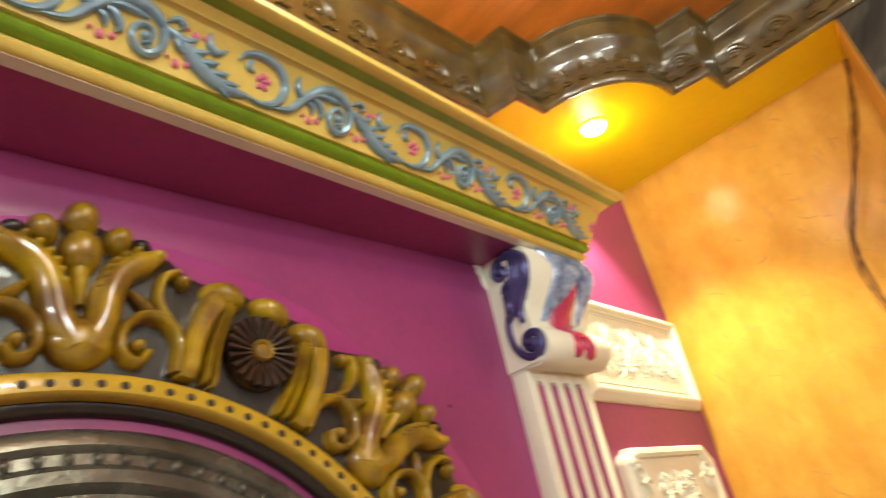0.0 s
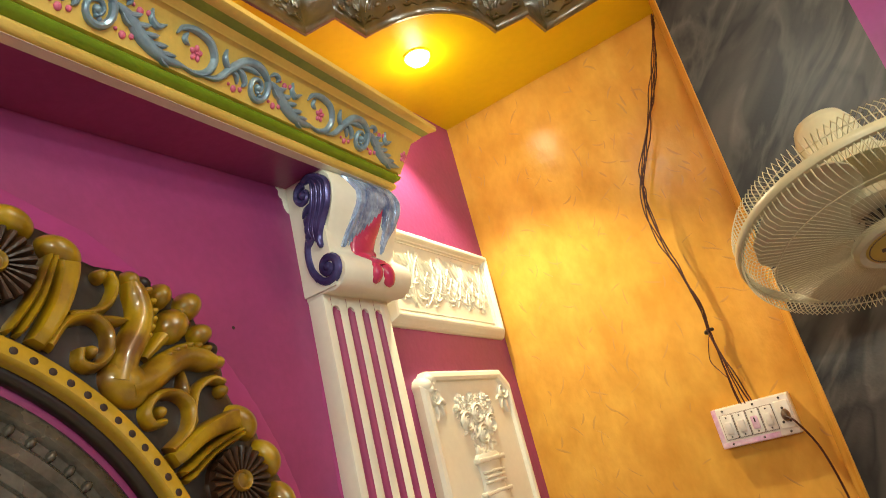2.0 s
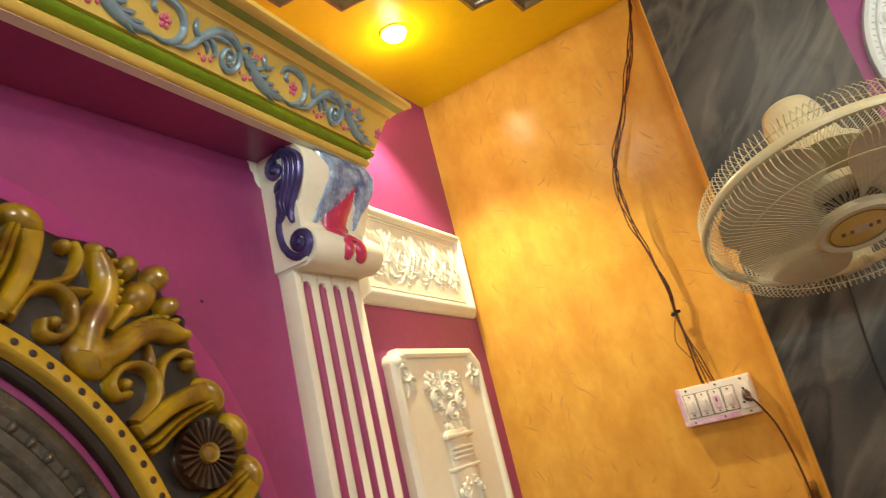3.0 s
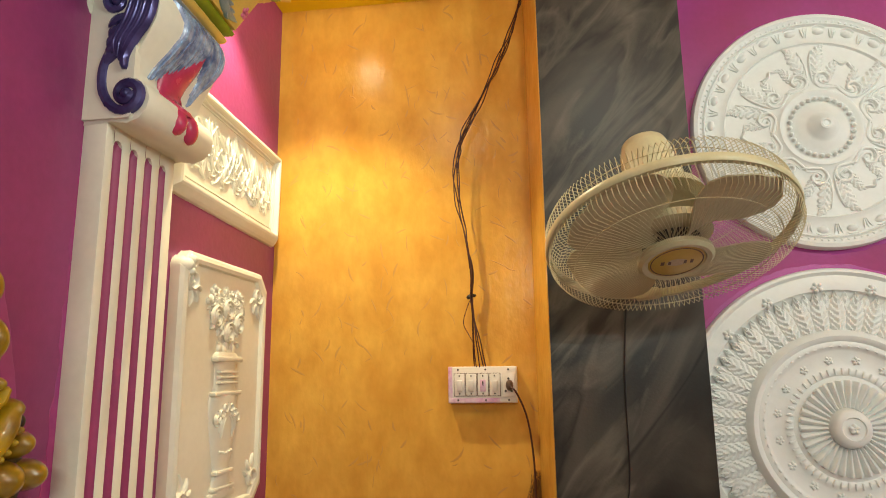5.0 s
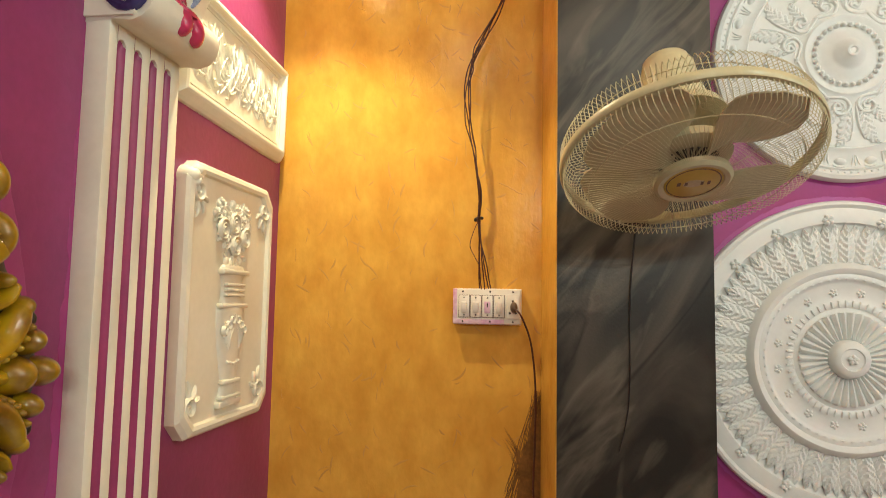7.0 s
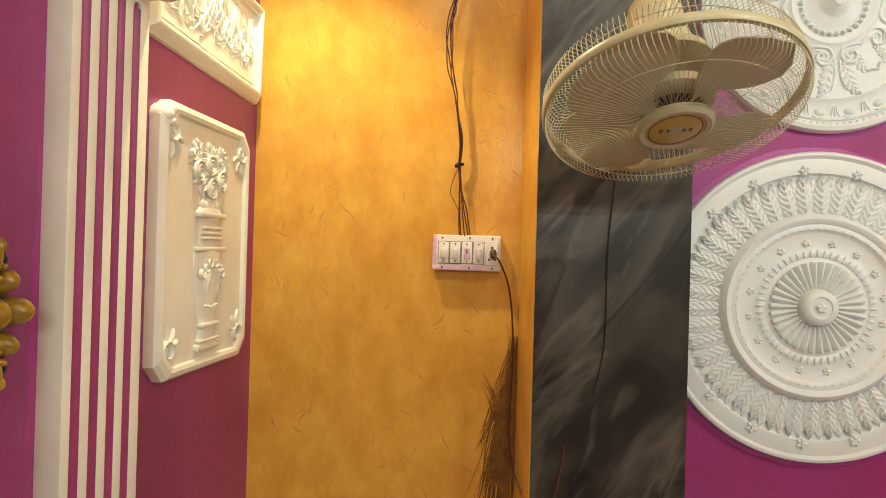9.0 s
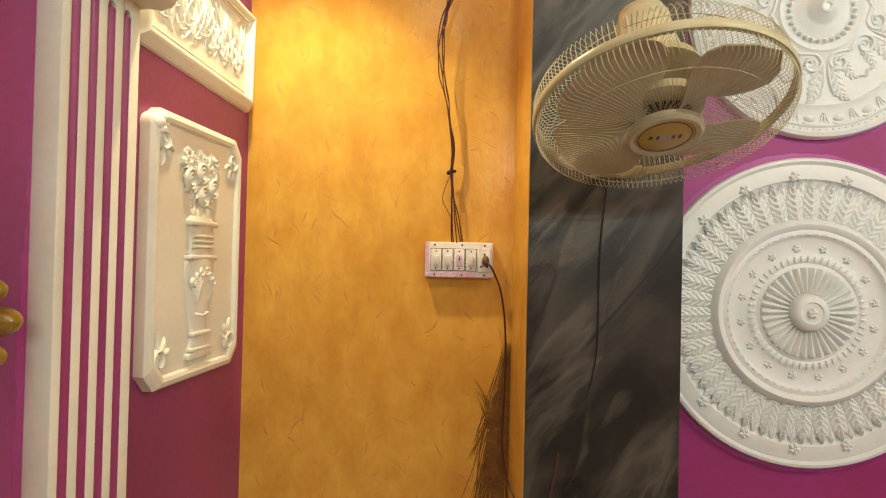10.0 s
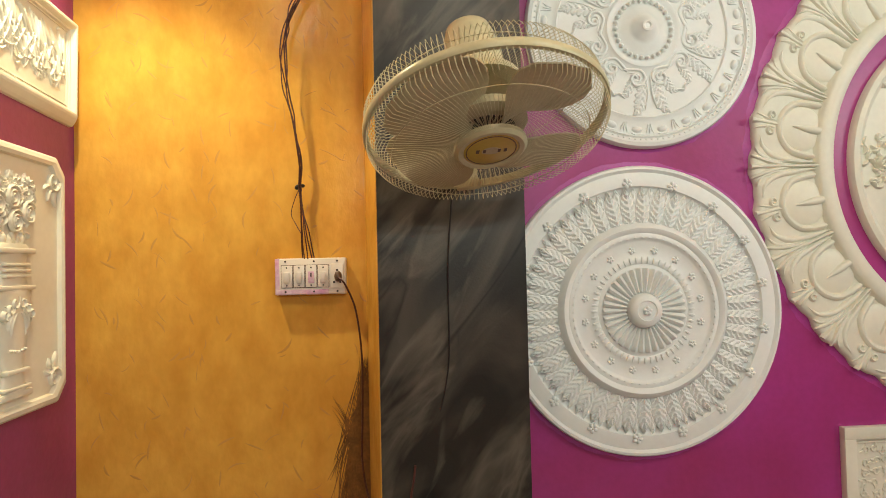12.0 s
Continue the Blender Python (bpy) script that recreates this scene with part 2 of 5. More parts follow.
def block(bm, lo, hi, bevel=0.0):
    r = bmesh.ops.create_cube(bm, size=1.0)
    lo, hi = Vector(lo), Vector(hi)
    for v in r["verts"]:
        v.co = Vector([lo[i] + (v.co[i] + 0.5) * (hi[i] - lo[i]) for i in range(3)])
    if bevel:
        edges = list({e for v in r["verts"] for e in v.link_edges})
        bmesh.ops.bevel(bm, geom=edges, offset=bevel, segments=2, profile=0.5, affect="EDGES")
    return bm


def slab(lo, hi, bevel=0.0):
    return block(bmesh.new(), lo, hi, bevel)


def prism(bm, outline, w0, w1, bevel=0.0):
    """An outline in u, v raised from w0 to w1, with a sloped edge at the top."""
    n = len(outline)
    cu, cv = sum(p[0] for p in outline) / n, sum(p[1] for p in outline) / n
    size = max(math.hypot(p[0] - cu, p[1] - cv) for p in outline)
    k = 1 - bevel / size
    low = [bm.verts.new((u, v, w0)) for u, v in outline]
    mid = [bm.verts.new((u, v, w1 - bevel)) for u, v in outline]
    top = [bm.verts.new((cu + (u - cu) * k, cv + (v - cv) * k, w1)) for u, v in outline] if bevel else mid
    rings = [low, mid] + ([top] if bevel else [])
    for a, b in zip(rings, rings[1:]):
        for i in range(n):
            bm.faces.new((a[i], a[(i + 1) % n], b[(i + 1) % n], b[i]))
    bm.faces.new(rings[-1])
    bm.faces.new(low[::-1])
    return bm


def sweep(bm, profile, path, closed=False, shift=None):
    """A cross-section carried along a path; profile points (a, b), placed by shift(i, a, b)."""
    rows = [[bm.verts.new(shift(i, a, b)) for a, b in profile] for i in range(len(path))]
    pairs = list(zip(rows, rows[1:])) + ([(rows[-1], rows[0])] if closed else [])
    for r, s in pairs:
        for k in range(len(profile) - 1):
            bm.faces.new((r[k], s[k], s[k + 1], r[k + 1]))
    if not closed and len(profile) > 2:
        bm.faces.new(rows[0])
        bm.faces.new(rows[-1][::-1])
    return bm


def lathe(bm, profile, n=96, centre=(0, 0)):
    rows = []
    for r, w in profile:
        if r < 1e-6:
            rows.append([bm.verts.new((centre[0], centre[1], w))])
        else:
            rows.append([bm.verts.new((centre[0] + r * math.cos(2 * math.pi * i / n), centre[1] + r * math.sin(2 * math.pi * i / n), w)) for i in range(n)])
    for a, b in zip(rows, rows[1:]):
        for i in range(n):
            j = (i + 1) % n
            if len(a) == 1 and len(b) == 1:
                continue
            if len(b) == 1:
                bm.faces.new((a[i], a[j], b[0]))
            elif len(a) == 1:
                bm.faces.new((a[0], b[j], b[i]))
            else:
                bm.faces.new((a[i], a[j], b[j], b[i]))
    return bm


def taper(t):
    return max(0.12, math.sin(math.pi * min(max(t, 0.0), 1.0)) ** 0.6)


def grow(t):
    return 0.25 + 0.75 * t


def shrink(t):
    return 1.0 - 0.75 * t


def even(t):
    return 1.0 if 0.02 < t < 0.98 else 0.6


def ridge(bm, pts, half, high, base=0.0, shape=taper, n=4, lift=None):
    """A raised rounded stroke along points in u, v; half its width, its height; base: w, or a function of u, v."""
    rows = []
    last = len(pts) - 1
    for i, (u, v) in enumerate(pts):
        a, b = pts[max(i - 1, 0)], pts[min(i + 1, last)]
        du, dv = b[0] - a[0], b[1] - a[1]
        l = math.hypot(du, dv) or 1.0
        nu, nv = -dv / l, du / l
        f = shape(i / last)
        row = []
        for k in range(n + 1):
            s = -math.cos(math.pi * k / n)
            pu, pv = u + nu * s * half * f, v + nv * s * half * f
            w = base(pu, pv) if callable(base) else base
            row.append(bm.verts.new((pu, pv, w + high * (0.5 + 0.5 * f) * math.sqrt(max(0.0, 1 - s * s)))))
        rows.append(row)
    for r, s in zip(rows, rows[1:]):
        for k in range(n):
            bm.faces.new((r[k], s[k], s[k + 1], r[k + 1]))
    bm.faces.new(rows[0][::-1])
    bm.faces.new(rows[-1])
    return bm


def dome(bm, u, v, ru, rv, high, turn=0.0, base=0.0, n=12, m=4):
    """Half an ellipsoid lying on the surface."""
    c, s = math.cos(turn), math.sin(turn)
    b0 = base(u, v) if callable(base) else base
    rows = []
    for k in range(m):
        a = math.pi / 2 * k / m
        row = []
        for i in range(n):
            x, y = ru * math.cos(a) * math.cos(2 * math.pi * i / n), rv * math.cos(a) * math.sin(2 * math.pi * i / n)
            row.append(bm.verts.new((u + c * x - s * y, v + s * x + c * y, b0 + high * math.sin(a))))
        rows.append(row)
    tip = bm.verts.new((u, v, b0 + high))
    for a, b in zip(rows, rows[1:]):
        for i in range(n):
            bm.faces.new((a[i], a[(i + 1) % n], b[(i + 1) % n], b[i]))
    for i in range(n):
        bm.faces.new((rows[-1][i], rows[-1][(i + 1) % n], tip))
    return bm


def spiral(u, v, r0, r1, a0, turns, n=22):
    """Points that wind from radius r0 at a0 degrees into radius r1."""
    out = []
    for i in range(n + 1):
        t = i / n
        r = r0 + (r1 - r0) * t ** 0.8
        a = radians(a0 + 360 * turns * t)
        out.append((u + r * math.cos(a), v + r * math.sin(a)))
    return out


def arc(p, q, bow, n=10):
    """Points from p to q, bowed to the left by bow times their distance."""
    d = (q[0] - p[0], q[1] - p[1])
    out = []
    for i in range(n + 1):
        t = i / n
        k = 4 * bow * t * (1 - t)
        out.append((p[0] + d[0] * t - d[1] * k, p[1] + d[1] * t + d[0] * k))
    return out


def curve(points, n=8):
    """A smooth line through points (Catmull-Rom), in 2 or 3 dimensions."""
    ps = [Vector(p) for p in points]
    ps = [2 * ps[0] - ps[1]] + ps + [2 * ps[-1] - ps[-2]]
    out = []
    for a, b, c, d in zip(ps, ps[1:], ps[2:], ps[3:]):
        for i in range(n):
            t = i / n
            out.append(0.5 * (2 * b + (c - a) * t + (2 * a - 5 * b + 4 * c - d) * t * t + (3 * b - a - 3 * c + d) * t ** 3))
    return out + [ps[-2]]


def tube(bm, points, radius, n=6):
    """A round cable along points in space."""
    rows = []
    last = len(points) - 1
    for i, p in enumerate(points):
        d = (points[min(i + 1, last)] - points[max(i - 1, 0)]).normalized()
        side = d.cross(Vector((0.31, 0.87, 0.38))).normalized()
        up = d.cross(side)
        r = radius(i / last) if callable(radius) else radius
        rows.append([bm.verts.new(p + r * (math.cos(2 * math.pi * k / n) * side + math.sin(2 * math.pi * k / n) * up)) for k in range(n)])
    for a, b in zip(rows, rows[1:]):
        for k in range(n):
            bm.faces.new((a[k], a[(k + 1) % n], b[(k + 1) % n], b[k]))
    bm.faces.new(rows[0][::-1])
    bm.faces.new(rows[-1])
    return bm


def polar(r, a, c=(0, 0)):
    return (c[0] + r * math.cos(radians(a)), c[1] + r * math.sin(radians(a)))


# ---- the room ----
def setting(name, lo, hi, material, label):
    return thing(name, label, "wall", None, slab(lo, hi), material, kind="structure", smooth=False)


setting("floor", (XL - 0.2, YB - 0.2, -0.15), (XR + 0.2, YF + 0.2, 0.0), JOINT, "beige tiled floor with grey grout")
setting("wall_west", (XL - 0.2, YB - 0.2, 0.0), (XL, YF, TRAY + 0.1), MAGENTA, "magenta painted plaster wall with relief ornaments")
setting("wall_south", (XL, YB - 0.2, 0.0), (XR, YB, TRAY + 0.1), MAGENTA, "magenta painted plain wall")
setting("wall_east", (XR, YB, 0.0), (XR + 0.2, YF, TRAY + 0.1), VIOLET, "violet painted plain wall")
setting("wall_north_orange", (XL - 0.2, YF, 0.0), (PIER_L, YF + 0.2, TRAY + 0.1), ORANGE, "glossy orange wall with brushed flecks")
setting("wall_north_violet", (PIER_R, YF, 0.0), (XR + 0.2, YF + 0.2, TRAY + 0.1), VIOLET, "violet painted wall behind plaster medallions")

pier = setting("pier", (PIER_L, PIER_Y, 0.0), (PIER_R, YF + 0.2, TRAY + 0.1), MARBLE, "black marble-painted pier projecting between walls")
bm = bmesh.new()
edge = [(PIER_L - 0.034, YF - 0.0005), (PIER_L - 0.030, YF - 0.05), (PIER_L - 0.016, YF - 0.13), (PIER_L - 0.003, PIER_Y + 0.002), (PIER_L + 0.001, PIER_Y + 0.002), (PIER_L + 0.001, YF - 0.0005)]
sweep(bm, edge + edge[:1], [0.0, CEIL], shift=lambda i, a, b: (a, b, (0.0, CEIL)[i]))
part("rounded_reveal", bm, ORANGE, pier, "orange painted plaster reveal")

# tray ceiling
corner = [(-0.667, 1.263), (-0.576, 1.276), (-0.575, 1.393)]
corner += arc((-0.575, 1.393), (-0.330, 1.673), -0.23, 12)[1:]
corner += [(-0.234, 1.686), (-0.228, 1.795)]
MX, MY = (XL + XR) / 2, (YB + YF) / 2
tray = list(corner)
tray += [(2 * MX - x, y) for x, y in reversed(corner)]
tray += [(2 * MX - x, 2 * MY - y - 0.0) for x, y in corner]
tray += [(x, 2 * MY - y) for x, y in reversed(corner)]

bm = bmesh.new()
loops = []
for pts in ([(XL - 0.1, YB - 0.1), (XR + 0.1, YB - 0.1), (XR + 0.1, YF + 0.1), (XL - 0.1, YF + 0.1)], tray):
    vs = [bm.verts.new((x, y, CEIL)) for x, y in pts]
    for a, b in zip(vs, vs[1:] + vs[:1]):
        loops.append(bm.edges.new((a, b)))
bmesh.ops.triangle_fill(bm, use_beauty=True, edges=loops)
r = bmesh.ops.extrude_face_region(bm, geom=list(bm.faces))
for v in r["geom"]:
    if isinstance(v, bmesh.types.BMVert):
        v.co.z += 0.03
thing("ceiling_soffit", "glossy yellow painted ceiling border round a tray", "ceiling", None, bm, YELLOW, kind="structure", smooth=False)
thing("ceiling", "orange brushed tray ceiling", "ceiling", None, slab((XL - 0.2, YB - 0.2, TRAY), (XR + 0.2, YF + 0.2, TRAY + 0.12)), TRAYTOP, kind="structure", smooth=False)


def inset(path, d):
    """The closed outline moved inwards by d."""
    n = len(path)
    out = []
    for i in range(n):
        p, a, b = Vector(path[i]), Vector(path[i - 1]), Vector(path[(i + 1) % n])
        e, f = (p - a).normalized(), (b - p).normalized()
        ne, nf = Vector((e.y, -e.x)), Vector((f.y, -f.x))
        m = (ne + nf)
        m = m / max(0.35, m.length_squared / 2)
        out.append(p + m * d)
    return out


cove = thing("ceiling_cove", "dark brown glazed carved cove round the ceiling tray", "moulding", kind="structure")
COVE = [(-0.004, 0.0), (0.006, -0.004), (0.012, 0.004), (0.012, 0.016), (0.004, 0.020), (0.006, 0.070), (0.014, 0.110), (0.030, 0.128), (0.034, 0.140), (0.028, 0.145), (0.034, 0.185), (0.044, 0.192), (0.046, 0.201)]
insets = [inset(tray, a) for a, b in COVE]
bm = bmesh.new()
rows = [[bm.verts.new((*insets[k][i], CEIL + COVE[k][1])) for k in range(len(COVE))] for i in range(len(tray))]
for i in range(len(rows)):
    r, s = rows[i], rows[(i + 1) % len(rows)]
    for k in range(len(COVE) - 1):
        bm.faces.new((r[k], s[k], s[k + 1], r[k + 1]))
part("moulding", bm, BROWN, cove)


def cove_relief():
    """Rosettes, arches and leaf strokes on the cove's face, along its near sides."""
    runs = [((-0.667, -0.60), (-0.667, 1.263)), ((-0.576, 1.276), (-0.575, 1.393)), ((-0.330, 1.673), (-0.234, 1.686)), ((-0.228, 1.795), (1.30, 1.795))]
    pts = arc((-0.575, 1.393), (-0.330, 1.673), -0.23, 4)
    runs += list(zip(pts, pts[1:]))
    rnd = random.Random(4)
    for p, q in runs:
        p, q = Vector(p), Vector(q)
        l = (q - p).length
        n = max(1, round(l / 0.115))
        d = (q - p).normalized()
        out = Vector((d.y, -d.x))
        for i in range(n):
            c = p + d * (l * (i + 0.5) / n) + out * 0.009
            bm = bmesh.new()
            k = min(1.0, l / n / 0.10)
            ridge(bm, [polar(0.036 * k, a, (0, 0.066)) for a in range(0, 181, 15)], 0.004, 0.006, shape=even)
            ridge(bm, [polar(0.024 * k, a, (0, 0.066)) for a in range(0, 181, 20)], 0.003, 0.005, shape=even)
            dome(bm, 0, 0.072, 0.012 * k, 0.010, 0.007, n=8, m=3)
            for s in (-1, 1):
                ridge(bm, spiral(s * 0.030 * k, 0.044, 0.013, 0.003, 90 - s * 60, -s * 1.2, 12), 0.0035, 0.005, n=3)
                ridge(bm, arc((s * 0.004, 0.028), (s * 0.046 * k, 0.034 + rnd.uniform(-0.004, 0.004)), 0.2 * s, 5), 0.004, 0.004, n=3)
            m = Matrix(((d.x, 0, out.x, c.x), (d.y, 0, out.y, c.y), (0, 1, 0, CEIL), (0, 0, 0, 1)))
            part("carved_rosette", bm, BROWN, cove, m=m)


cove_relief()

# ---- left wall: cornice ----
cornice = thing("cornice", "yellow plaster cornice with green stripes and silver-blue scrolls", "cornice", kind="structure")
# the cornice leaves the wall's line by about three degrees and stands farther out towards the south
PIVOT = Matrix.Translation((-0.578, 1.400, 0))
cornice.matrix_world = PIVOT @ Matrix.Rotation(radians(2.9), 4, "Z") @ PIVOT.inverted()
END, XB = 1.405, XL - 0.190


def band(name, profile, material, label=""):
    """A strip of the cornice; points are x and z, the end is cut on the mitre."""
    def at(i, x, z):
        return (x, -2.1 if i == 0 else END + 0.42 * (max(x, XL) + 0.578), z)
    return part(name, sweep(bmesh.new(), profile, [0, 1], shift=at), material, cornice, label)


band("bed_moulding", [(XB, 2.182), (-0.606, 2.180), (-0.598, 2.183), (-0.594, 2.190), (-0.598, 2.197), (-0.600, 2.199), (XB, 2.199)], CORNICE)
band("soffit", [(XB, 2.1785), (-0.628, 2.1785), (-0.628, 2.183), (XB, 2.183)], MAGENTA, "magenta painted underside")
band("soffit_edge", [(-0.628, 2.179), (-0.608, 2.179), (-0.608, 2.183), (-0.628, 2.183)], PLASTER, "bare white plaster edge")
band("bead", [(XB, 2.199), (-0.594, 2.199), (-0.584, 2.202), (-0.580, 2.208), (-0.584, 2.214), (-0.594, 2.217), (XB, 2.217)], GREEN, "green half-round bead")
band("frieze", [(XB, 2.217), (-0.579, 2.217), (-0.577, 2.221), (-0.540, 2.287), (-0.537, 2.289), (XB, 2.289)], CORNICE)
band("ogee", [(XB, 2.289), (-0.535, 2.289), (-0.531, 2.291), (-0.527, 2.2905), (-0.524, 2.293), (-0.518, 2.2945), (-0.512, 2.298), (XB, 2.298)], CORNICE)
band("stripe", [(XB, 2.298), (-0.512, 2.298), (-0.504, 2.299), (-0.494, 2.301), (XB, 2.301)], OLIVE, "olive green painted stripe")
band("top_fillet", [(XB, 2.301), (-0.494, 2.301), (-0.478, 2.302), (-0.475, 2.304), (-0.475, 2.315), (-0.480, 2.318), (XB, 2.318)], CORNICE)

# the frieze's face leans outwards; u along y, v up the face
FA = math.atan2(0.037, 0.066)
FRIEZE = Matrix(((0, math.sin(FA), math.cos(FA), -0.5765), (1, 0, 0, 0), (0, math.cos(FA), -math.sin(FA), 2.2215), (0, 0, 0, 1))) @ Matrix.Diagonal((1, 1.14, 1, 1))


def scroll_motif():
    """One repeat of the frieze's running scroll, 0.305 long and 0.065 high: a hook round a blossom, a wave into a spiral, a leaf tail."""
    bm = bmesh.new()

    def run(points, half, high, shape=taper):
        ridge(bm, [(p[0], p[1]) for p in curve(points, 6)], half, high, shape=shape, n=5)

    run([(-0.040, 0.046), (-0.030, 0.058), (-0.006, 0.063), (0.024, 0.056), (0.038, 0.034), (0.028, 0.012), (0.004, 0.004), (-0.030, 0.008)], 0.0072, 0.009)
    run([(-0.020, 0.055), (-0.024, 0.044), (-0.014, 0.038)], 0.0050, 0.007)
    run([(0.020, 0.004), (0.052, 0.012), (0.076, 0.036), (0.104, 0.056), (0.136, 0.058), (0.160, 0.042), (0.166, 0.022)], 0.0082, 0.010)
    run([(0.064, 0.022), (0.090, 0.044), (0.118, 0.048), (0.138, 0.046)], 0.0050, 0.009)
    ridge(bm, spiral(0.138, 0.026, 0.0260, 0.005, 40, -1.5, 26), 0.0068, 0.009, shape=shrink)
    dome(bm, 0.138, 0.026, 0.0065, 0.0065, 0.010, n=9, m=3)
    run([(0.058, 0.060), (0.058, 0.046), (0.066, 0.036), (0.080, 0.034)], 0.0058, 0.008)
    run([(0.084, 0.040), (0.098, 0.036), (0.108, 0.024), (0.104, 0.016)], 0.0062, 0.008)
    run([(0.076, 0.032), (0.088, 0.028), (0.092, 0.016)], 0.0052, 0.007)
    run([(0.158, 0.046), (0.186, 0.036), (0.212, 0.018), (0.250, 0.006), (0.296, 0.006)], 0.0110, 0.009)
    for k in range(5):
        a = (0.172 + 0.017 * k, 0.038 - 0.0072 * k)
        run([a, (a[0] + 0.018, a[1] + 0.002), (a[0] + 0.032, a[1] + 0.009 - 0.001 * k)], 0.0052, 0.009)
        run([a, (a[0] + 0.010, a[1] - 0.010), (a[0] + 0.024, a[1] - 0.014)], 0.0036, 0.008)
    run([(0.160, 0.052), (0.172, 0.060), (0.182, 0.056), (0.178, 0.049)], 0.0046, 0.008)
    run([(0.218, 0.062), (0.220, 0.048), (0.232, 0.042), (0.246, 0.050)], 0.0058, 0.008)
    for k in range(3):
        dome(bm, 0.150 - 0.006 * k, 0.012 + 0.003 * k, 0.0030, 0.0030, 0.009, n=7, m=2)
    return mesh_of("scroll_ornament", bm, SILVERBLUE)


def blossom(petal=0.0055, r=0.0075):
    bm = bmesh.new()
    for a in range(18, 378, 72):
        dome(bm, *polar(r, a), petal, petal * 0.85, 0.004, turn=radians(a), n=8, m=3)
    dome(bm, 0, 0, 0.003, 0.003, 0.006, n=6, m=2)
    return mesh_of("blossom", bm, PINK)


def berries():
    bm = bmesh.new()
    for u, v, q in ((0, 0, 0.006), (0.014, 0.003, 0.0045), (-0.012, 0.004, 0.003)):
        dome(bm, u, v, q, q, 0.004, n=8, m=3)
    return mesh_of("berries", bm, PINK)


scrolls, flower, berry = scroll_motif(), blossom(), berries()
for k in range(-5, 3):
    y0 = 0.788 + 0.305 * k
    if k < 2:
        part("scroll_ornament", scrolls, None, cornice, "silver-blue relief scroll", FRIEZE @ Matrix.Translation((y0, 0, 0)))
    part("blossom", flower, None, cornice, "pink relief blossom", FRIEZE @ Matrix.Translation((y0 + 0.002, 0.032, 0)))
    if k < 2:
        part("berries", berry, None, cornice, "pink relief berries", FRIEZE @ Matrix.Translation((y0 + 0.088, 0.008, 0)))
        part("berries", berry, None, cornice, "pink relief berries", FRIEZE @ Matrix.Translation((y0 + 0.200, 0.050, 0)))
        part("berries", berry, None, cornice, "pink relief berries", FRIEZE @ Matrix.Translation((y0 + 0.182, 0.010, 0)))

# ---- left wall: pilaster and corbel ----
pilaster = thing("pilaster", "white fluted plaster pilaster with pink channels", "pilaster", on_left(1.143, 0.0))
W0, W1 = 0.0410, 0.044
flutes = [0.046 + 0.0465 * k for k in range(4)]
FW, WIDE, SPRING, HEAD = 0.0115, 0.220, 1.884, 1.926
bm = bmesh.new()
groove = [(0.020, 0.004), (0.020, W0)]
for f in flutes:
    groove += [(f + FW * math.cos(radians(a)), W0 + 0.002 - 0.011 * math.sin(radians(a))) for a in range(180, -1, -20)]
groove += [(WIDE - 0.002, W0), (WIDE - 0.002, 0.004)]
sweep(bm, groove, [0.0, SPRING, SPRING + 0.010, HEAD - 0.002], shift=lambda i, a, b: (a, (0.0, SPRING - 0.004, SPRING + 0.006, HEAD - 0.002)[i], b if i < 2 else max(b, W0 - 0.004 * (i == 2)) if b > 0.01 else b))
part("backing", bm, PINKFLUTE, pilaster, "pink painted channel ground")
stops = [0.013] + [x for f in flutes for x in (f - FW, f + FW)] + [WIDE + 0.006]
for a, b in zip(stops[::2], stops[1::2]):
    outer = a == stops[0] or b == stops[-1]
    bm = slab((a, 0.0, 0.0 if outer else W0 - 0.002), (b, HEAD, W1), 0.0016)
    part("fillet", bm, PLASTER, pilaster)
for f in flutes:
    bm = bmesh.new()
    pts = [polar(FW, a, (f, SPRING)) for a in range(180, -1, -15)]
    for p, q in zip(pts, pts[1:]):
        vs = [bm.verts.new(c) for c in ((*p, W1), (*q, W1), (q[0], HEAD, W1), (p[0], HEAD, W1), (*p, W0 - 0.003), (*q, W0 - 0.003))]
        bm.faces.new(vs[:4])
        bm.faces.new((vs[0], vs[4], vs[5], vs[1]))
    bmesh.ops.remove_doubles(bm, verts=bm.verts, dist=0.0002)
    part("flute_head", bm, PLASTER, pilaster, smooth=False)

corbel = thing("corbel", "white scrolled plaster corbel with painted blue leaf and crimson tongue", "corbel", on_left(1.141, 0.0) @ Matrix.Translation((0, 1.914, 0)) @ Matrix.Diagonal((1, 1.07, 1.06, 1)) @ Matrix.Translation((0, -1.893, 0)))
PROFILE = [(0.0, 1.893), (0.050, 1.897), (0.078, 1.893), (0.098, 1.900), (0.111, 1.915), (0.115, 1.934), (0.108, 1.953), (0.092, 1.966), (0.080, 1.976), (0.078, 1.990), (0.086, 2.012), (0.102, 2.040), (0.117, 2.072), (0.122, 2.100), (0.117, 2.124), (0.104, 2.140), (0.092, 2.146)]
CW = 0.240


def front(u, v):
    """How far the corbel's front stands out at the height v."""
    for (a, b), (c, d) in zip(PROFILE[5:], PROFILE[6:]):
        if b <= v <= d:
            return a + (c - a) * (v - b) / (d - b)
    return PROFILE[-1][0] if v > PROFILE[-1][1] else PROFILE[5][0]


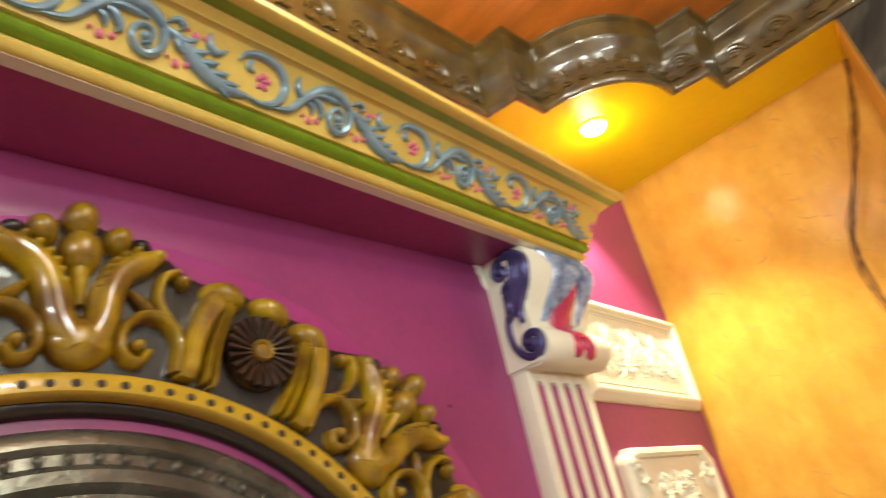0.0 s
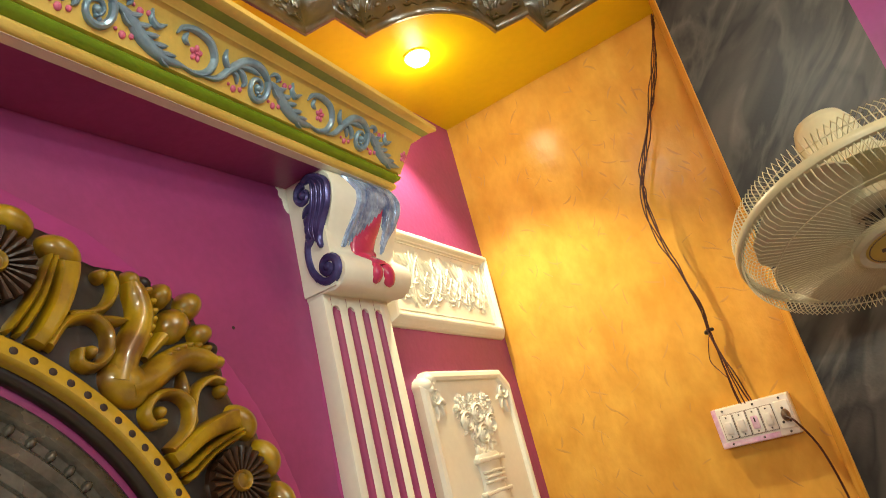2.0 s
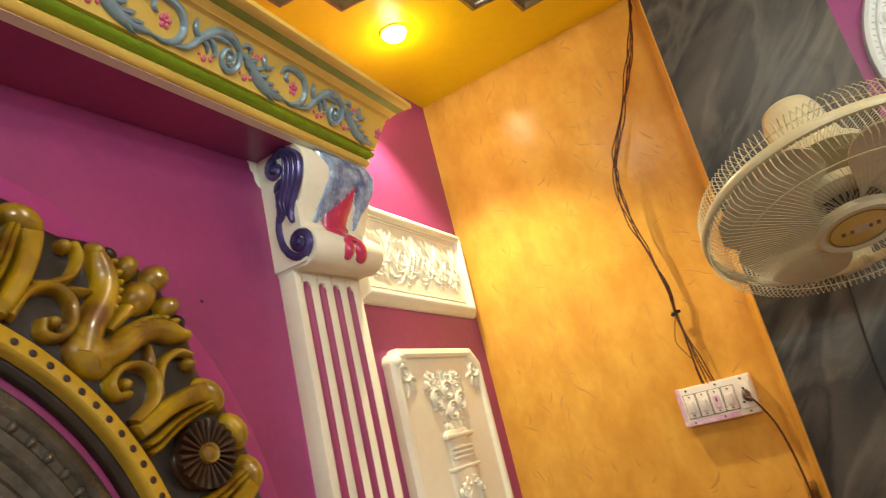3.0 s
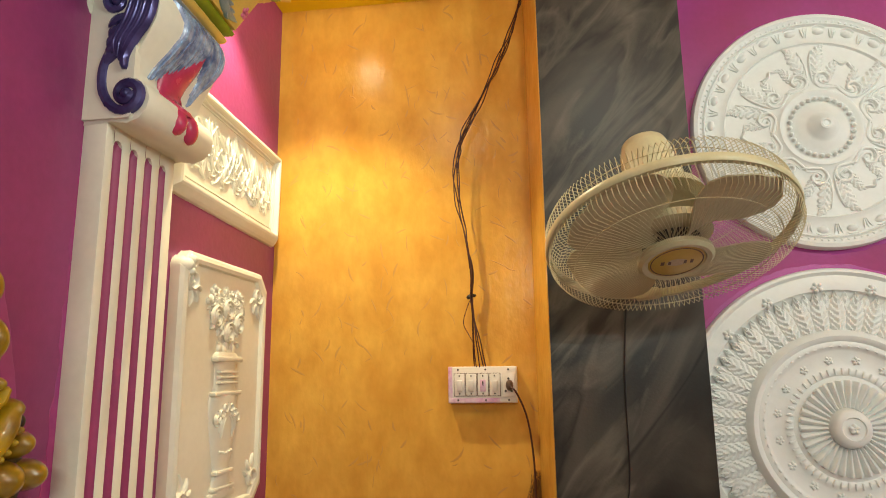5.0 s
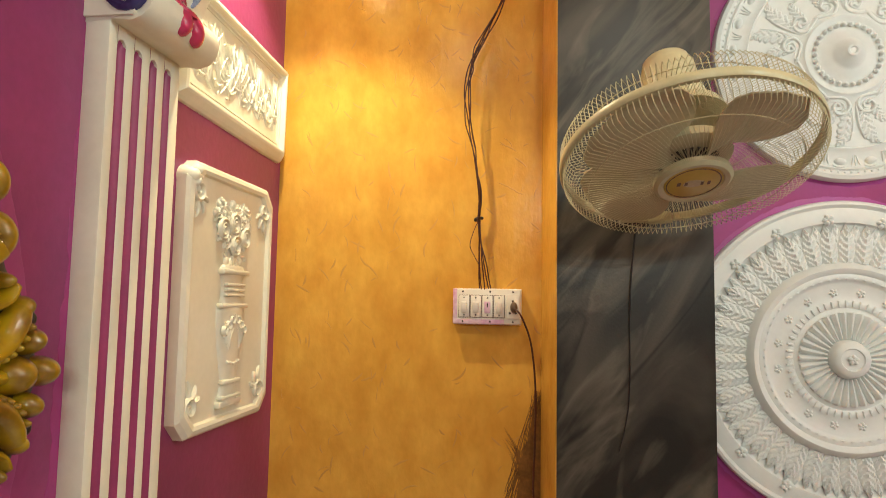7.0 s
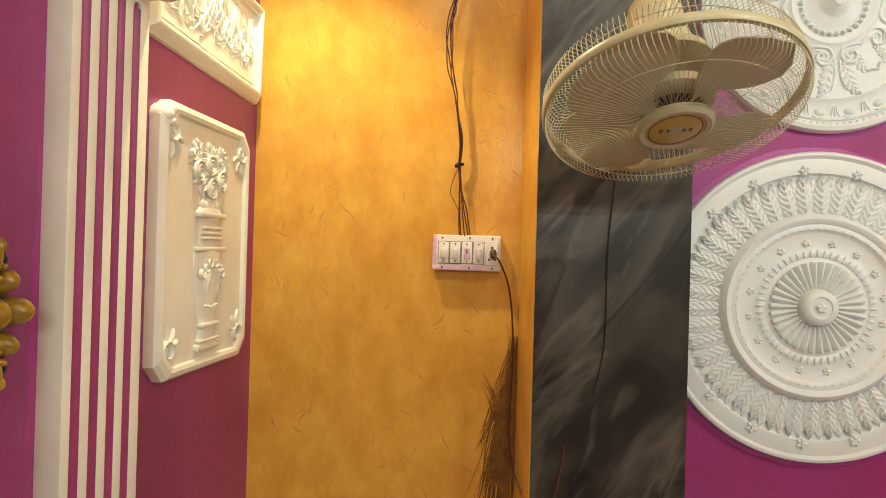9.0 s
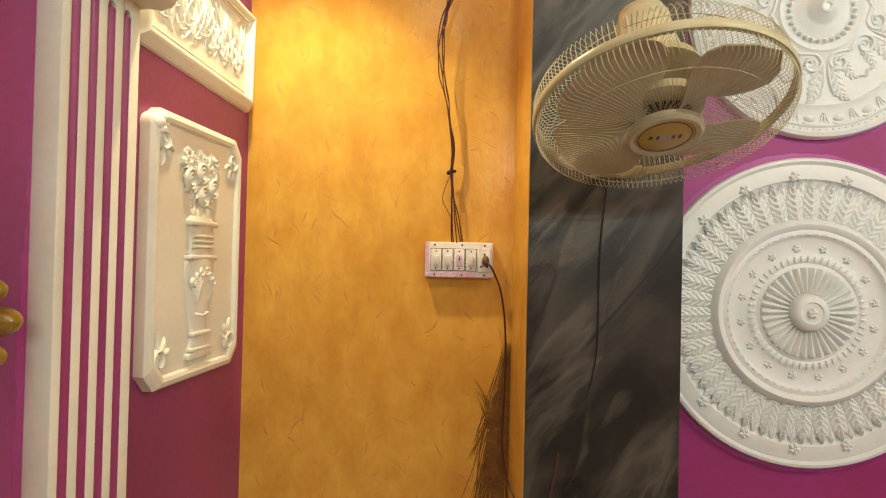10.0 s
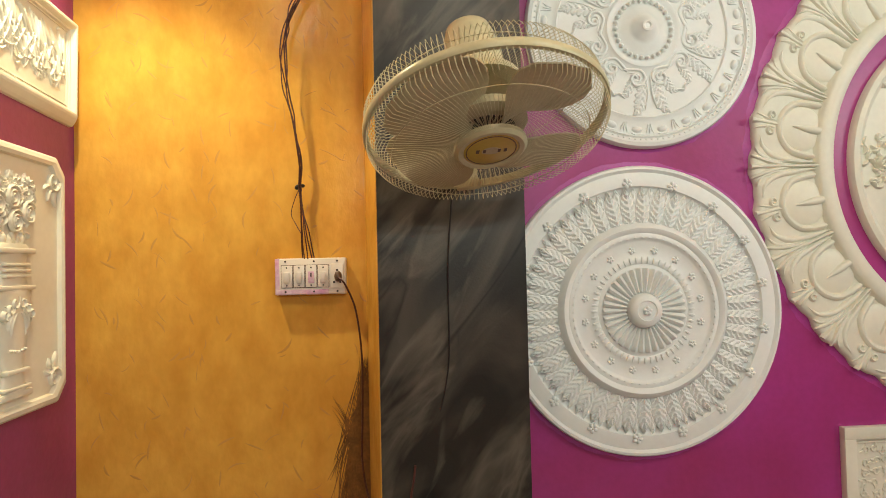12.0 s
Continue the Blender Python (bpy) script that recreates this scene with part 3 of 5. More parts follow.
bm = bmesh.new()
prof = PROFILE + [(0.0, 2.146)]
sweep(bm, prof + prof[:1], [0, 1, 2, 3], shift=lambda i, a, b: ((0.014, 0.022, CW - 0.008, CW)[i], b, a * (0.97 if i in (0, 3) else 1.0)))
part("scroll_body", bm, PLASTER, corbel)
bm = slab((0.006, 2.146, 0.0), (CW + 0.006, 2.176, 0.109), 0.004)
block(bm, (0.010, 2.138, 0.0), (CW + 0.002, 2.150, 0.103), 0.004)
part("abacus", bm, PLASTER, corbel)
bm = bmesh.new()
rnd = random.Random(6)
for k in range(46):
    t = rnd.random() ** 0.7
    dome(bm, 0.010 - 0.030 * t * rnd.random(), 2.090 + 0.070 * t, rnd.uniform(0.008, 0.015), rnd.uniform(0.007, 0.012), 0.0016, turn=rnd.uniform(0, 3), n=9, m=2)
dome(bm, -0.016, 2.1585, 0.008, 0.006, 0.006, n=9, m=3)
part("plaster_smear", bm, PLASTER, corbel, "rough white plaster smear")
bm = bmesh.new()
prism(bm, [(0.008, 1.90), (0.024, 1.90), (0.024, 2.148), (0.008, 2.148)], 0.0, 0.085, 0.004)
part("side_block", bm, PLASTER, corbel)



def strand(bm, points, half, high, base, shape=taper, n=3):
    ridge(bm, [(p[0], p[1]) for p in curve(points, 5)], half, high, base, shape, n)


bm = bmesh.new()
rnd = random.Random(7)
for k in range(34):
    t = k / 33
    wide = k % 3 == 0
    jog = rnd.uniform(-0.004, 0.004)
    start = (0.066 + 0.120 * t, 2.137)
    middle = (0.096 + 0.088 * t, 2.098 + 0.004 * t)
    low = (0.060 + 0.112 * t + jog, 1.990 + 0.084 * t ** 1.4 + rnd.uniform(-0.004, 0.004))
    bend = (0.084 + 0.096 * t + jog * 0.5, 2.050 + 0.034 * t)
    strand(bm, [start, middle, bend, low], 0.0105 if wide else 0.0042, 0.0060 if wide else rnd.uniform(0.0080, 0.0115), front, shrink if wide else taper)
for k in range(26):
    t = k / 25
    wide = k % 3 == 0
    jog = rnd.uniform(-0.003, 0.003)
    start = (0.160 + 0.070 * t, 2.137)
    middle = (0.176 + 0.060 * t, 2.092)
    low = (0.176 + 0.020 * t + 0.020 * t * (1 - t) + jog, 2.074 - 0.086 * min(1.0, 1.6 * t) + 0.050 * max(0.0, t - 0.62) + rnd.uniform(-0.004, 0.004))
    bend = (0.178 + 0.044 * t, (2.092 + low[1]) / 2)
    strand(bm, [start, middle, bend, low], 0.0095 if wide else 0.0040, 0.0060 if wide else rnd.uniform(0.0080, 0.0115), front, shrink if wide else taper)
part("leaf", bm, STEELBLUE, corbel, "steel-blue metallic acanthus leaf")
bm = bmesh.new()
strand(bm, [(0.173, 2.082), (0.160, 2.050), (0.138, 2.010), (0.128, 1.990), (0.132, 1.966), (0.134, 1.944)], 0.042, 0.010, front, lambda t: 0.05 + 1.0 * min(1.0, t * 1.75) - 0.55 * max(0.0, t - 0.58) / 0.42, 8)
tongue = part("tongue", bm, RED, corbel, "crimson painted tongue")
for u, q, turn in ((0.114, 0.019, -0.25), (0.153, 0.022, 0.35)):
    part("tongue_tip", dome(bmesh.new(), u, 1.928, q, q * 1.3, 0.019, base=0.104, turn=turn, n=14, m=5), RED, tongue)
SIDE = LEFT.inverted() @ Matrix(((1, 0, 0, 0), (0, 0, -1, 0), (0, 1, 0, 0), (0, 0, 0, 1)))
bm = bmesh.new()
ridge(bm, spiral(0.046, 2.104, 0.024, 0.004, 70, 1.5, 24), 0.0100, 0.011, shape=shrink)
dome(bm, 0.046, 2.104, 0.010, 0.010, 0.013)
for k in range(7):
    t = k / 6
    strand(bm, [(0.046 + 0.010 * t, 2.128 - 0.004 * t), (0.076 - 0.004 * t, 2.136 - 0.012 * t), (0.110 - 0.036 * t, 2.108 - 0.006 * t), (0.104 - 0.040 * t, 2.066), (0.084 - 0.036 * t, 2.034 - 0.002 * t), (0.070 - 0.020 * t, 2.006 + 0.006 * t), (0.068 - 0.014 * t, 1.982 + 0.022 * t)], 0.0064, 0.0120 - 0.0012 * (k % 2), 0.0, even if k < 2 else taper, 5)
for k in range(5):
    v = 2.080 - 0.017 * k
    strand(bm, [(0.066 - 0.002 * k, v), (0.048 - 0.002 * k, v - 0.010), (0.034 + 0.002 * (k % 2), v - 0.022)], 0.0090, 0.0095, 0.0, taper, 4)
part("side_leaf", bm, PURPLE, corbel, "purple metallic side leaf", Matrix.Translation((0.010, 0, 0)) @ SIDE)
bm = bmesh.new()
ridge(bm, [(p[0], p[1]) for p in curve([(0.040, 2.016), (0.030, 1.984), (0.032, 1.950), (0.044, 1.926)], 6)] + spiral(0.074, 1.940, 0.032, 0.006, 205, 1.5, 28), 0.0098, 0.010, shape=even)
dome(bm, 0.074, 1.940, 0.012, 0.011, 0.013)
part("volute", bm, PURPLE, corbel, "purple metallic volute", Matrix.Translation((0.012, 0, 0)) @ SIDE)

# ---- left wall: plaster panels ----
panel = thing("script_panel", "white plaster panel with flowing raised script strokes", "wall panel", on_left(1.403, 1.874) @ Matrix.Rotation(radians(-2.0), 4, "Z"))
PW, PH = 0.568, 0.280
bm = bmesh.new()
prism(bm, [(0.02, 0.02), (PW - 0.02, 0.02), (PW - 0.02, PH - 0.02), (0.02, PH - 0.02)], 0.0, 0.0142)
part("back_plate", bm, PLASTER, panel)
def moulding(length):
    """A border piece along u: a slope up to the lip, then a drop to the field; mitred ends."""
    bm = bmesh.new()
    rows = []
    for d, w in ((0.0, 0.0), (0.001, 0.009), (0.006, 0.017), (0.017, 0.029), (0.022, 0.032), (0.027, 0.032), (0.030, 0.029), (0.034, 0.020), (0.038, 0.0195), (0.041, 0.014), (0.041, 0.004)):
        rows.append((bm.verts.new((d, d, w)), bm.verts.new((length - d, d, w))))
    for (a, b), (c, d) in zip(rows, rows[1:]):
        bm.faces.new((a, b, d, c))
    return bm


for length, u, v, turn in ((PW, 0, 0, 0), (PH, PW, 0, 90), (PW, PW, PH, 180), (PH, 0, PH, 270)):
    part("border", moulding(length), PLASTER, panel, m=Matrix.Translation((u, v, 0)) @ Matrix.Rotation(radians(turn), 4, "Z"), smooth=False)
for a, b in (((0.043, 0.043), (PW - 0.043, 0.047)), ((0.043, PH - 0.047), (PW - 0.043, PH - 0.043)), ((0.043, 0.047), (0.047, PH - 0.047)), ((PW - 0.047, 0.047), (PW - 0.043, PH - 0.047))):
    part("bead_line", slab((a[0], a[1], 0.013), (b[0], b[1], 0.018), 0.002), PLASTER, panel)
rnd = random.Random(11)
strokes = []
for row, (hi, lo) in enumerate(((0.226, 0.128), (0.176, 0.070))):
    for k in range(44):
        u = 0.064 + 0.0103 * k + rnd.uniform(-0.003, 0.003)
        lean = 0.018 + 0.016 * math.sin(k * 0.55 + row * 2.0)
        top, low = hi - rnd.uniform(0, 0.030), lo + rnd.uniform(0, 0.040)
        strokes.append(arc((u - lean, top), (u + lean * 0.6, low), 0.12 * math.sin(k * 1.3 + row), 8))
for k in range(17):
    u = 0.086 + 0.0245 * k + rnd.uniform(-0.006, 0.006)
    v = 0.066 + 0.020 * (k % 3) + rnd.uniform(0, 0.014)
    strokes.append(arc((u - 0.032, v + 0.026), (u + 0.034, v + rnd.uniform(0.010, 0.034)), -rnd.uniform(0.16, 0.30), 10))
for k in range(22):
    u, v = 0.066 + 0.0205 * k + rnd.uniform(-0.01, 0.01), rnd.uniform(0.056, 0.220)
    strokes.append(arc((u, v), polar(0.012, rnd.uniform(-70, 70), (u, v)), rnd.uniform(-0.3, 0.3), 4))
for k in range(26):
    u = 0.070 + 0.0165 * k + rnd.uniform(-0.006, 0.006)
    lean = 0.030 * (1 if k % 3 else -1) + rnd.uniform(-0.010, 0.010)
    v = rnd.uniform(0.058, 0.120)
    strokes.append(arc((u + lean, v + rnd.uniform(0.060, 0.100)), (u - lean * 0.5, v), rnd.uniform(-0.1, 0.1), 8))
strokes = [[(min(max(u, 0.054), PW - 0.054), v) for u, v in pts] for pts in strokes]
for pts in strokes:
    part("stroke", ridge(bmesh.new(), pts, rnd.uniform(0.0028, 0.0044), 0.0062, 0.0135), PLASTER, panel)

vase_panel = thing("vase_panel", "white plaster panel with a flower vase in relief", "wall panel", on_left(1.452, 1.170))
VW, VH, CH = 0.441, 0.586, 0.036


def octagon(d):
    c = CH + d * 0.2
    return [(d + c, d), (VW - d - c, d), (VW - d, d + c), (VW - d, VH - d - c), (VW - d - c, VH - d), (d + c, VH - d), (d, VH - d - c), (d, d + c)]


bm = bmesh.new()
rows = []
for d, w in ((0.0, 0.0), (0.0, 0.022), (0.006, 0.030), (0.016, 0.033), (0.024, 0.030), (0.027, 0.021)):
    rows.append([bm.verts.new((u, v, w)) for u, v in octagon(d)])
for a, b in zip(rows, rows[1:]):
    for i in range(8):
        bm.faces.new((a[i], a[(i + 1) % 8], b[(i + 1) % 8], b[i]))
bm.faces.new(rows[-1])
part("plate", bm, PLASTER, vase_panel, smooth=False)
for cu, cv, a0, s in ((0.052, VH - 0.060, 90, 1), (VW - 0.052, VH - 0.060, 90, -1), (0.052, 0.060, -90, -1), (VW - 0.052, 0.060, -90, 1)):
    bm = bmesh.new()
    ridge(bm, spiral(cu, cv, 0.033, 0.004, a0, s * 1.7, 24), 0.0066, 0.011, 0.021, shape=shrink)
    for k in range(3):
        a = a0 + s * (150 + 35 * k)
        ridge(bm, arc(polar(0.020, a, (cu, cv)), polar(0.062 - 0.008 * k, a + s * 20, (cu, cv)), 0.2 * s, 5), 0.006, 0.008, 0.021)
    part("corner_scroll", bm, PLASTER, vase_panel)
VC = 0.224
VASE = [(0.046, 0.050), (0.056, 0.051), (0.066, 0.046), (0.080, 0.042), (0.094, 0.037), (0.106, 0.036), (0.130, 0.044), (0.158, 0.052), (0.180, 0.058), (0.204, 0.064), (0.232, 0.068), (0.262, 0.070), (0.274, 0.066), (0.280, 0.052), (0.288, 0.056), (0.296, 0.050), (0.330, 0.051), (0.344, 0.055), (0.350, 0.062), (0.364, 0.062), (0.372, 0.050)]


def vase_wide(t):
    return VASE[round(t * (len(VASE) - 1))][1] / 0.06


bm = bmesh.new()
ridge(bm, [(VC, v) for v, w in VASE], 0.06, 0.016, 0.020, vase_wide, 10)
bands = [slab((VC - 0.046, 0.299 + 0.012 * k, 0.026), (VC + 0.046, 0.305 + 0.012 * k, 0.0370), 0.001) for k in range(3)]
for v0, v1, half, w in ((0.044, 0.058, 0.058, 0.034), (0.062, 0.070, 0.050, 0.036), (0.096, 0.106, 0.042, 0.037), (0.272, 0.282, 0.068, 0.037), (0.350, 0.362, 0.066, 0.038)):
    bands.append(slab((VC - half, v0, 0.019), (VC + half, v1, w), 0.003))
vase = part("vase", bm, PLASTER, vase_panel, "raised plaster vase")
for band_mesh in bands:
    part("vase_band", band_mesh, PLASTER, vase)
for s in (-1, 1):
    for k in range(3):
        bm = ridge(bmesh.new(), spiral(VC + s * (0.014 + 0.017 * k), 0.246 - 0.012 * k, 0.018, 0.003, 90, s * 1.3, 14), 0.0046, 0.009, 0.031)
        ridge(bm, arc((VC + s * 0.010 * k, 0.228), (VC + s * (0.026 + 0.012 * k), 0.176 + 0.014 * k), 0.2 * s, 6), 0.0055, 0.009, 0.031)
        part("garland_curl", bm, PLASTER, vase_panel)
for k in range(5):
    part("garland_bead", dome(bmesh.new(), VC - 0.026 + 0.013 * k, 0.142 + 0.002 * abs(k - 2), 0.006, 0.004, 0.007, base=0.032, n=7, m=2), PLASTER, vase_panel)
bm = bmesh.new()
rnd = random.Random(3)
for k in range(120):
    cv = 0.388 + 0.125 * math.sqrt(rnd.random())
    wide = 0.044 + 0.48 * (cv - 0.380) - 0.9 * max(0.0, cv - 0.478)
    cu = VC + wide * rnd.uniform(-1, 1)
    for j in range(3):
        b = rnd.uniform(0, 360)
        ridge(bm, arc((cu, cv), polar(0.019, b, (cu, cv)), 0.25, 5), 0.0040, 0.004 + 0.005 * rnd.random(), 0.020, n=4)
for cu, cv in ((VC - 0.004, 0.470), (VC + 0.056, 0.440), (VC - 0.058, 0.452), (VC + 0.006, 0.418)):
    ridge(bm, spiral(cu, cv, 0.028, 0.004, 30, 2.6, 34), 0.0040, 0.008, 0.024, shape=even)
for cu, cv in ((VC - 0.034, 0.380), (VC + 0.034, 0.382), (VC, 0.384), (VC - 0.016, 0.376), (VC + 0.018, 0.376)):
    dome(bm, cu, cv, 0.013, 0.015, 0.008, base=0.020, n=9, m=3)
part("bouquet", bm, PLASTER, vase_panel, "raised plaster roses")
bm = bmesh.new()
for u, v, q, h in ((0.022, VH - 0.034, 0.026, 0.040), (0.040, VH - 0.020, 0.022, 0.038), (0.030, VH - 0.046, 0.018, 0.041), (0.048, VH - 0.034, 0.014, 0.034)):
    dome(bm, u, v, q, q * 0.85, h, turn=0.6, n=10, m=4)
part("plaster_lump", bm, PLASTER, vase_panel, "rough plaster lump on a corner")

# ---- left wall: gilt ring round a silver disc ----
ring = thing("gilt_ring_frame", "ochre and umber glazed carved plaster ring frame", "wall frame", on_left(0.331, 1.335) @ Matrix.Rotation(radians(1.5), 4, "Z"))
bm = bmesh.new()
rows = []
for i in range(240):
    a = 1.5 * i
    lobe = 1.0 + 0.060 * max(0.0, math.cos(radians(8 * (a - 90)))) + 0.008 * math.cos(radians(40 * a))
    rows.append([bm.verts.new((*polar(r * (lobe if r > 0.66 else 1), a), w)) for r, w in ((0.528, 0.0), (0.528, 0.022), (0.56, 0.024), (0.66, 0.022), (0.690, 0.022), (0.702, 0.016), (0.704, 0.0))])
for r, q in zip(rows, rows[1:] + rows[:1]):
    for k in range(6):
        bm.faces.new((r[k], q[k], q[k + 1], r[k + 1]))
part("ground", bm, UMBER, ring, "dark umber glazed ground")
bm = bmesh.new()
lathe(bm, [(0.503, 0.0), (0.503, 0.030), (0.505, 0.038), (0.508, 0.041), (0.526, 0.041), (0.530, 0.038), (0.533, 0.032), (0.534, 0.0)], 180)
part("beaded_band", bm, GOLDBAND, ring, "golden band with dark holes")
hole = mesh_of("hole", dome(bmesh.new(), 0.5165, 0, 0.0058, 0.0064, 0.0010, base=0.0408, n=10, m=2), HOLE)
for k in range(120):
    part("hole", hole, None, ring, "dark round hole in the band", Matrix.Rotation(radians(3 * k + 0.5), 4, "Z"))
bm = bmesh.new()
lathe(bm, [(0.488, 0.0), (0.488, 0.006), (0.491, 0.012), (0.498, 0.016), (0.503, 0.016), (0.503, 0.0)], 128)
part("inner_rebate", bm, UMBER, ring, "umber rebate inside the band")


FRUITS = ((0, 0.694, 0.028), (-0.045, 0.718, 0.0195), (0.045, 0.718, 0.0195), (0, 0.742, 0.0235))


def strap(bm, pts, half, high, base, shape):
    """A flat-topped ribbon with raised edges along points in u, v."""
    rows = []
    last = len(pts) - 1
    for i, (u, v) in enumerate(pts):
        a, b = pts[max(i - 1, 0)], pts[min(i + 1, last)]
        l = math.hypot(b[0] - a[0], b[1] - a[1])
        nu, nv = -(b[1] - a[1]) / l, (b[0] - a[0]) / l
        f = half * shape(i / last)
        rows.append([bm.verts.new((u + nu * f * s, v + nv * f * s, base + high * h * min(1.0, 0.7 + 5.0 * i / last, 0.25 + 5.0 * (1 - i / last)))) for s, h in ((-1, 0), (-0.97, 0.42), (-0.88, 0.72), (-0.70, 0.90), (-0.40, 0.96), (0.0, 0.97), (0.40, 0.99), (0.66, 1.0), (0.85, 0.88), (0.96, 0.52), (1, 0))])
    for r, q in zip(rows, rows[1:]):
        for k in range(10):
            bm.faces.new((r[k], q[k], q[k + 1], r[k + 1]))
    bm.faces.new(rows[0][::-1])
    bm.faces.new(rows[-1])


def line(points, n=6):
    return [(p[0], p[1]) for p in curve(points, n)]


def tulip_leaf():
    """A leaf that opens in two broad arms round a bunch of fruit, outwards along v; the inner edges are scalloped."""
    bm = bmesh.new()
    dome(bm, 0, 0.570, 0.042, 0.034, 0.039, base=0.019, n=24, m=8)
    for s in (-1, 1):
        arm = line([(s * 0.006, 0.560), (s * 0.024, 0.598), (s * 0.034, 0.640), (s * 0.052, 0.672), (s * 0.092, 0.698)], 8)
        ridge(bm, arm, 0.0250, 0.038, 0.019, lambda t: 1.0 - 0.22 * t - 0.25 * max(0.0, t - 0.9) / 0.1, 10)
        for k in range(6):
            u, v = arm[len(arm) - 4 - 3 * k]
            dome(bm, u - s * 0.010, v + 0.013, 0.0080, 0.0080, 0.0305, base=0.022, n=9, m=4)
        dome(bm, s * 0.093, 0.699, 0.019, 0.013, 0.033, turn=s * 0.5, base=0.018, n=12, m=4)
    return mesh_of("tulip_leaf", bm, GOLD)


def foot_scroll(s):
    """A tendril that rises beside the bound leaves and curls in beside the tulip's foot."""
    pts = line([(s * 0.112, 0.532), (s * 0.118, 0.574), (s * 0.100, 0.606), (s * 0.070, 0.608), (s * 0.047, 0.584), (s * 0.048, 0.556), (s * 0.066, 0.546), (s * 0.079, 0.560)], 6)
    bm = ridge(bmesh.new(), pts, 0.0092, 0.030, 0.020, lambda t: 1.0 if t < 0.5 else 1.2 - 0.4 * t, 8)
    dome(bm, s * 0.066, 0.568, 0.011, 0.011, 0.028, base=0.021, n=12, m=4)
    return mesh_of("scroll", bm, GOLD)


def side_branch(s):
    """A second tendril, bent outwards to a round knob."""
    bm = ridge(bmesh.new(), line([(s * 0.122, 0.588), (s * 0.103, 0.612), (s * 0.094, 0.640), (s * 0.104, 0.670), (s * 0.126, 0.682)], 6), 0.0082, 0.024, 0.021, even, 7)
    dome(bm, s * 0.130, 0.668, 0.012, 0.012, 0.028, base=0.019, n=12, m=4)
    return mesh_of("branch", bm, GOLD)


def bud(s):
    bm = ridge(bmesh.new(), line([(s * 0.092, 0.612), (s * 0.076, 0.624), (s * 0.056, 0.646)], 6), 0.0095, 0.024, 0.021, taper, 6)
    return mesh_of("bud", bm, GOLD)


def fruit_stem():
    bm = ridge(bmesh.new(), [(0, 0.618), (0, 0.638), (0, 0.656), (0, 0.668)], 0.013, 0.022, 0.021, lambda t: 0.5 + 0.5 * t, 6)
    return mesh_of("fruit_stem", bm, GOLD)


def bound_leaf(s):
    """The broad smooth leaf beside a flower."""
    bm = bmesh.new()
    strap(bm, line([(s * 0.086, 0.533), (s * 0.094, 0.590), (s * 0.090, 0.640), (s * 0.080, 0.668)], 8), 0.017, 0.038, 0.020, lambda t: 0.72 + 0.42 * t)
    return mesh_of("bound_leaf", bm, GOLD)


def thin_leaf(s, k):
    bm = ridge(bmesh.new(), line([(s * (0.062 - 0.013 * k), 0.536), (s * (0.070 - 0.010 * k), 0.590), (s * (0.068 - 0.008 * k), 0.640), (s * (0.066 - 0.006 * k), 0.660)], 6), 0.0064, 0.034 - 0.003 * k, 0.021, even, 6)
    return mesh_of("thin_leaf", bm, GOLD)


def cap(u, v, ru, rv, turn):
    """A rounded overhanging knob at the outer edge."""
    return mesh_of("cap", dome(bmesh.new(), u, v, ru, rv, 0.041, turn=turn, base=0.014, n=20, m=7), GOLD)


def gilt_fruit():
    return mesh_of("fruit", dome(bmesh.new(), 0, 0, 0.026, 0.029, 0.034, n=16, m=6), GOLD)


def gilt_flower():
    bm = bmesh.new()
    for k in range(22):
        a = 360 / 22 * k
        ridge(bm, [polar(r, a, (0, 0.614)) for r in (0.016, 0.026, 0.038, 0.048, 0.053)], 0.0078, 0.016, 0.034, lambda t: 0.35 + 0.65 * min(1.0, t * 1.3), n=5)
    lathe(bm, [(0.055, 0.016), (0.053, 0.026), (0.044, 0.036), (0.030, 0.040), (0.0, 0.042)], 24, (0, 0.614))
    return mesh_of("flower", bm, UMBERDULL)


def flower_eye():
    bm = bmesh.new()
    lathe(bm, [(0.0165, 0.040), (0.0165, 0.050), (0.0145, 0.053), (0.0125, 0.052), (0.0105, 0.047), (0.007, 0.0475), (0.0, 0.049)], 24, (0, 0.614))
    return mesh_of("flower_eye", bm, GOLD)


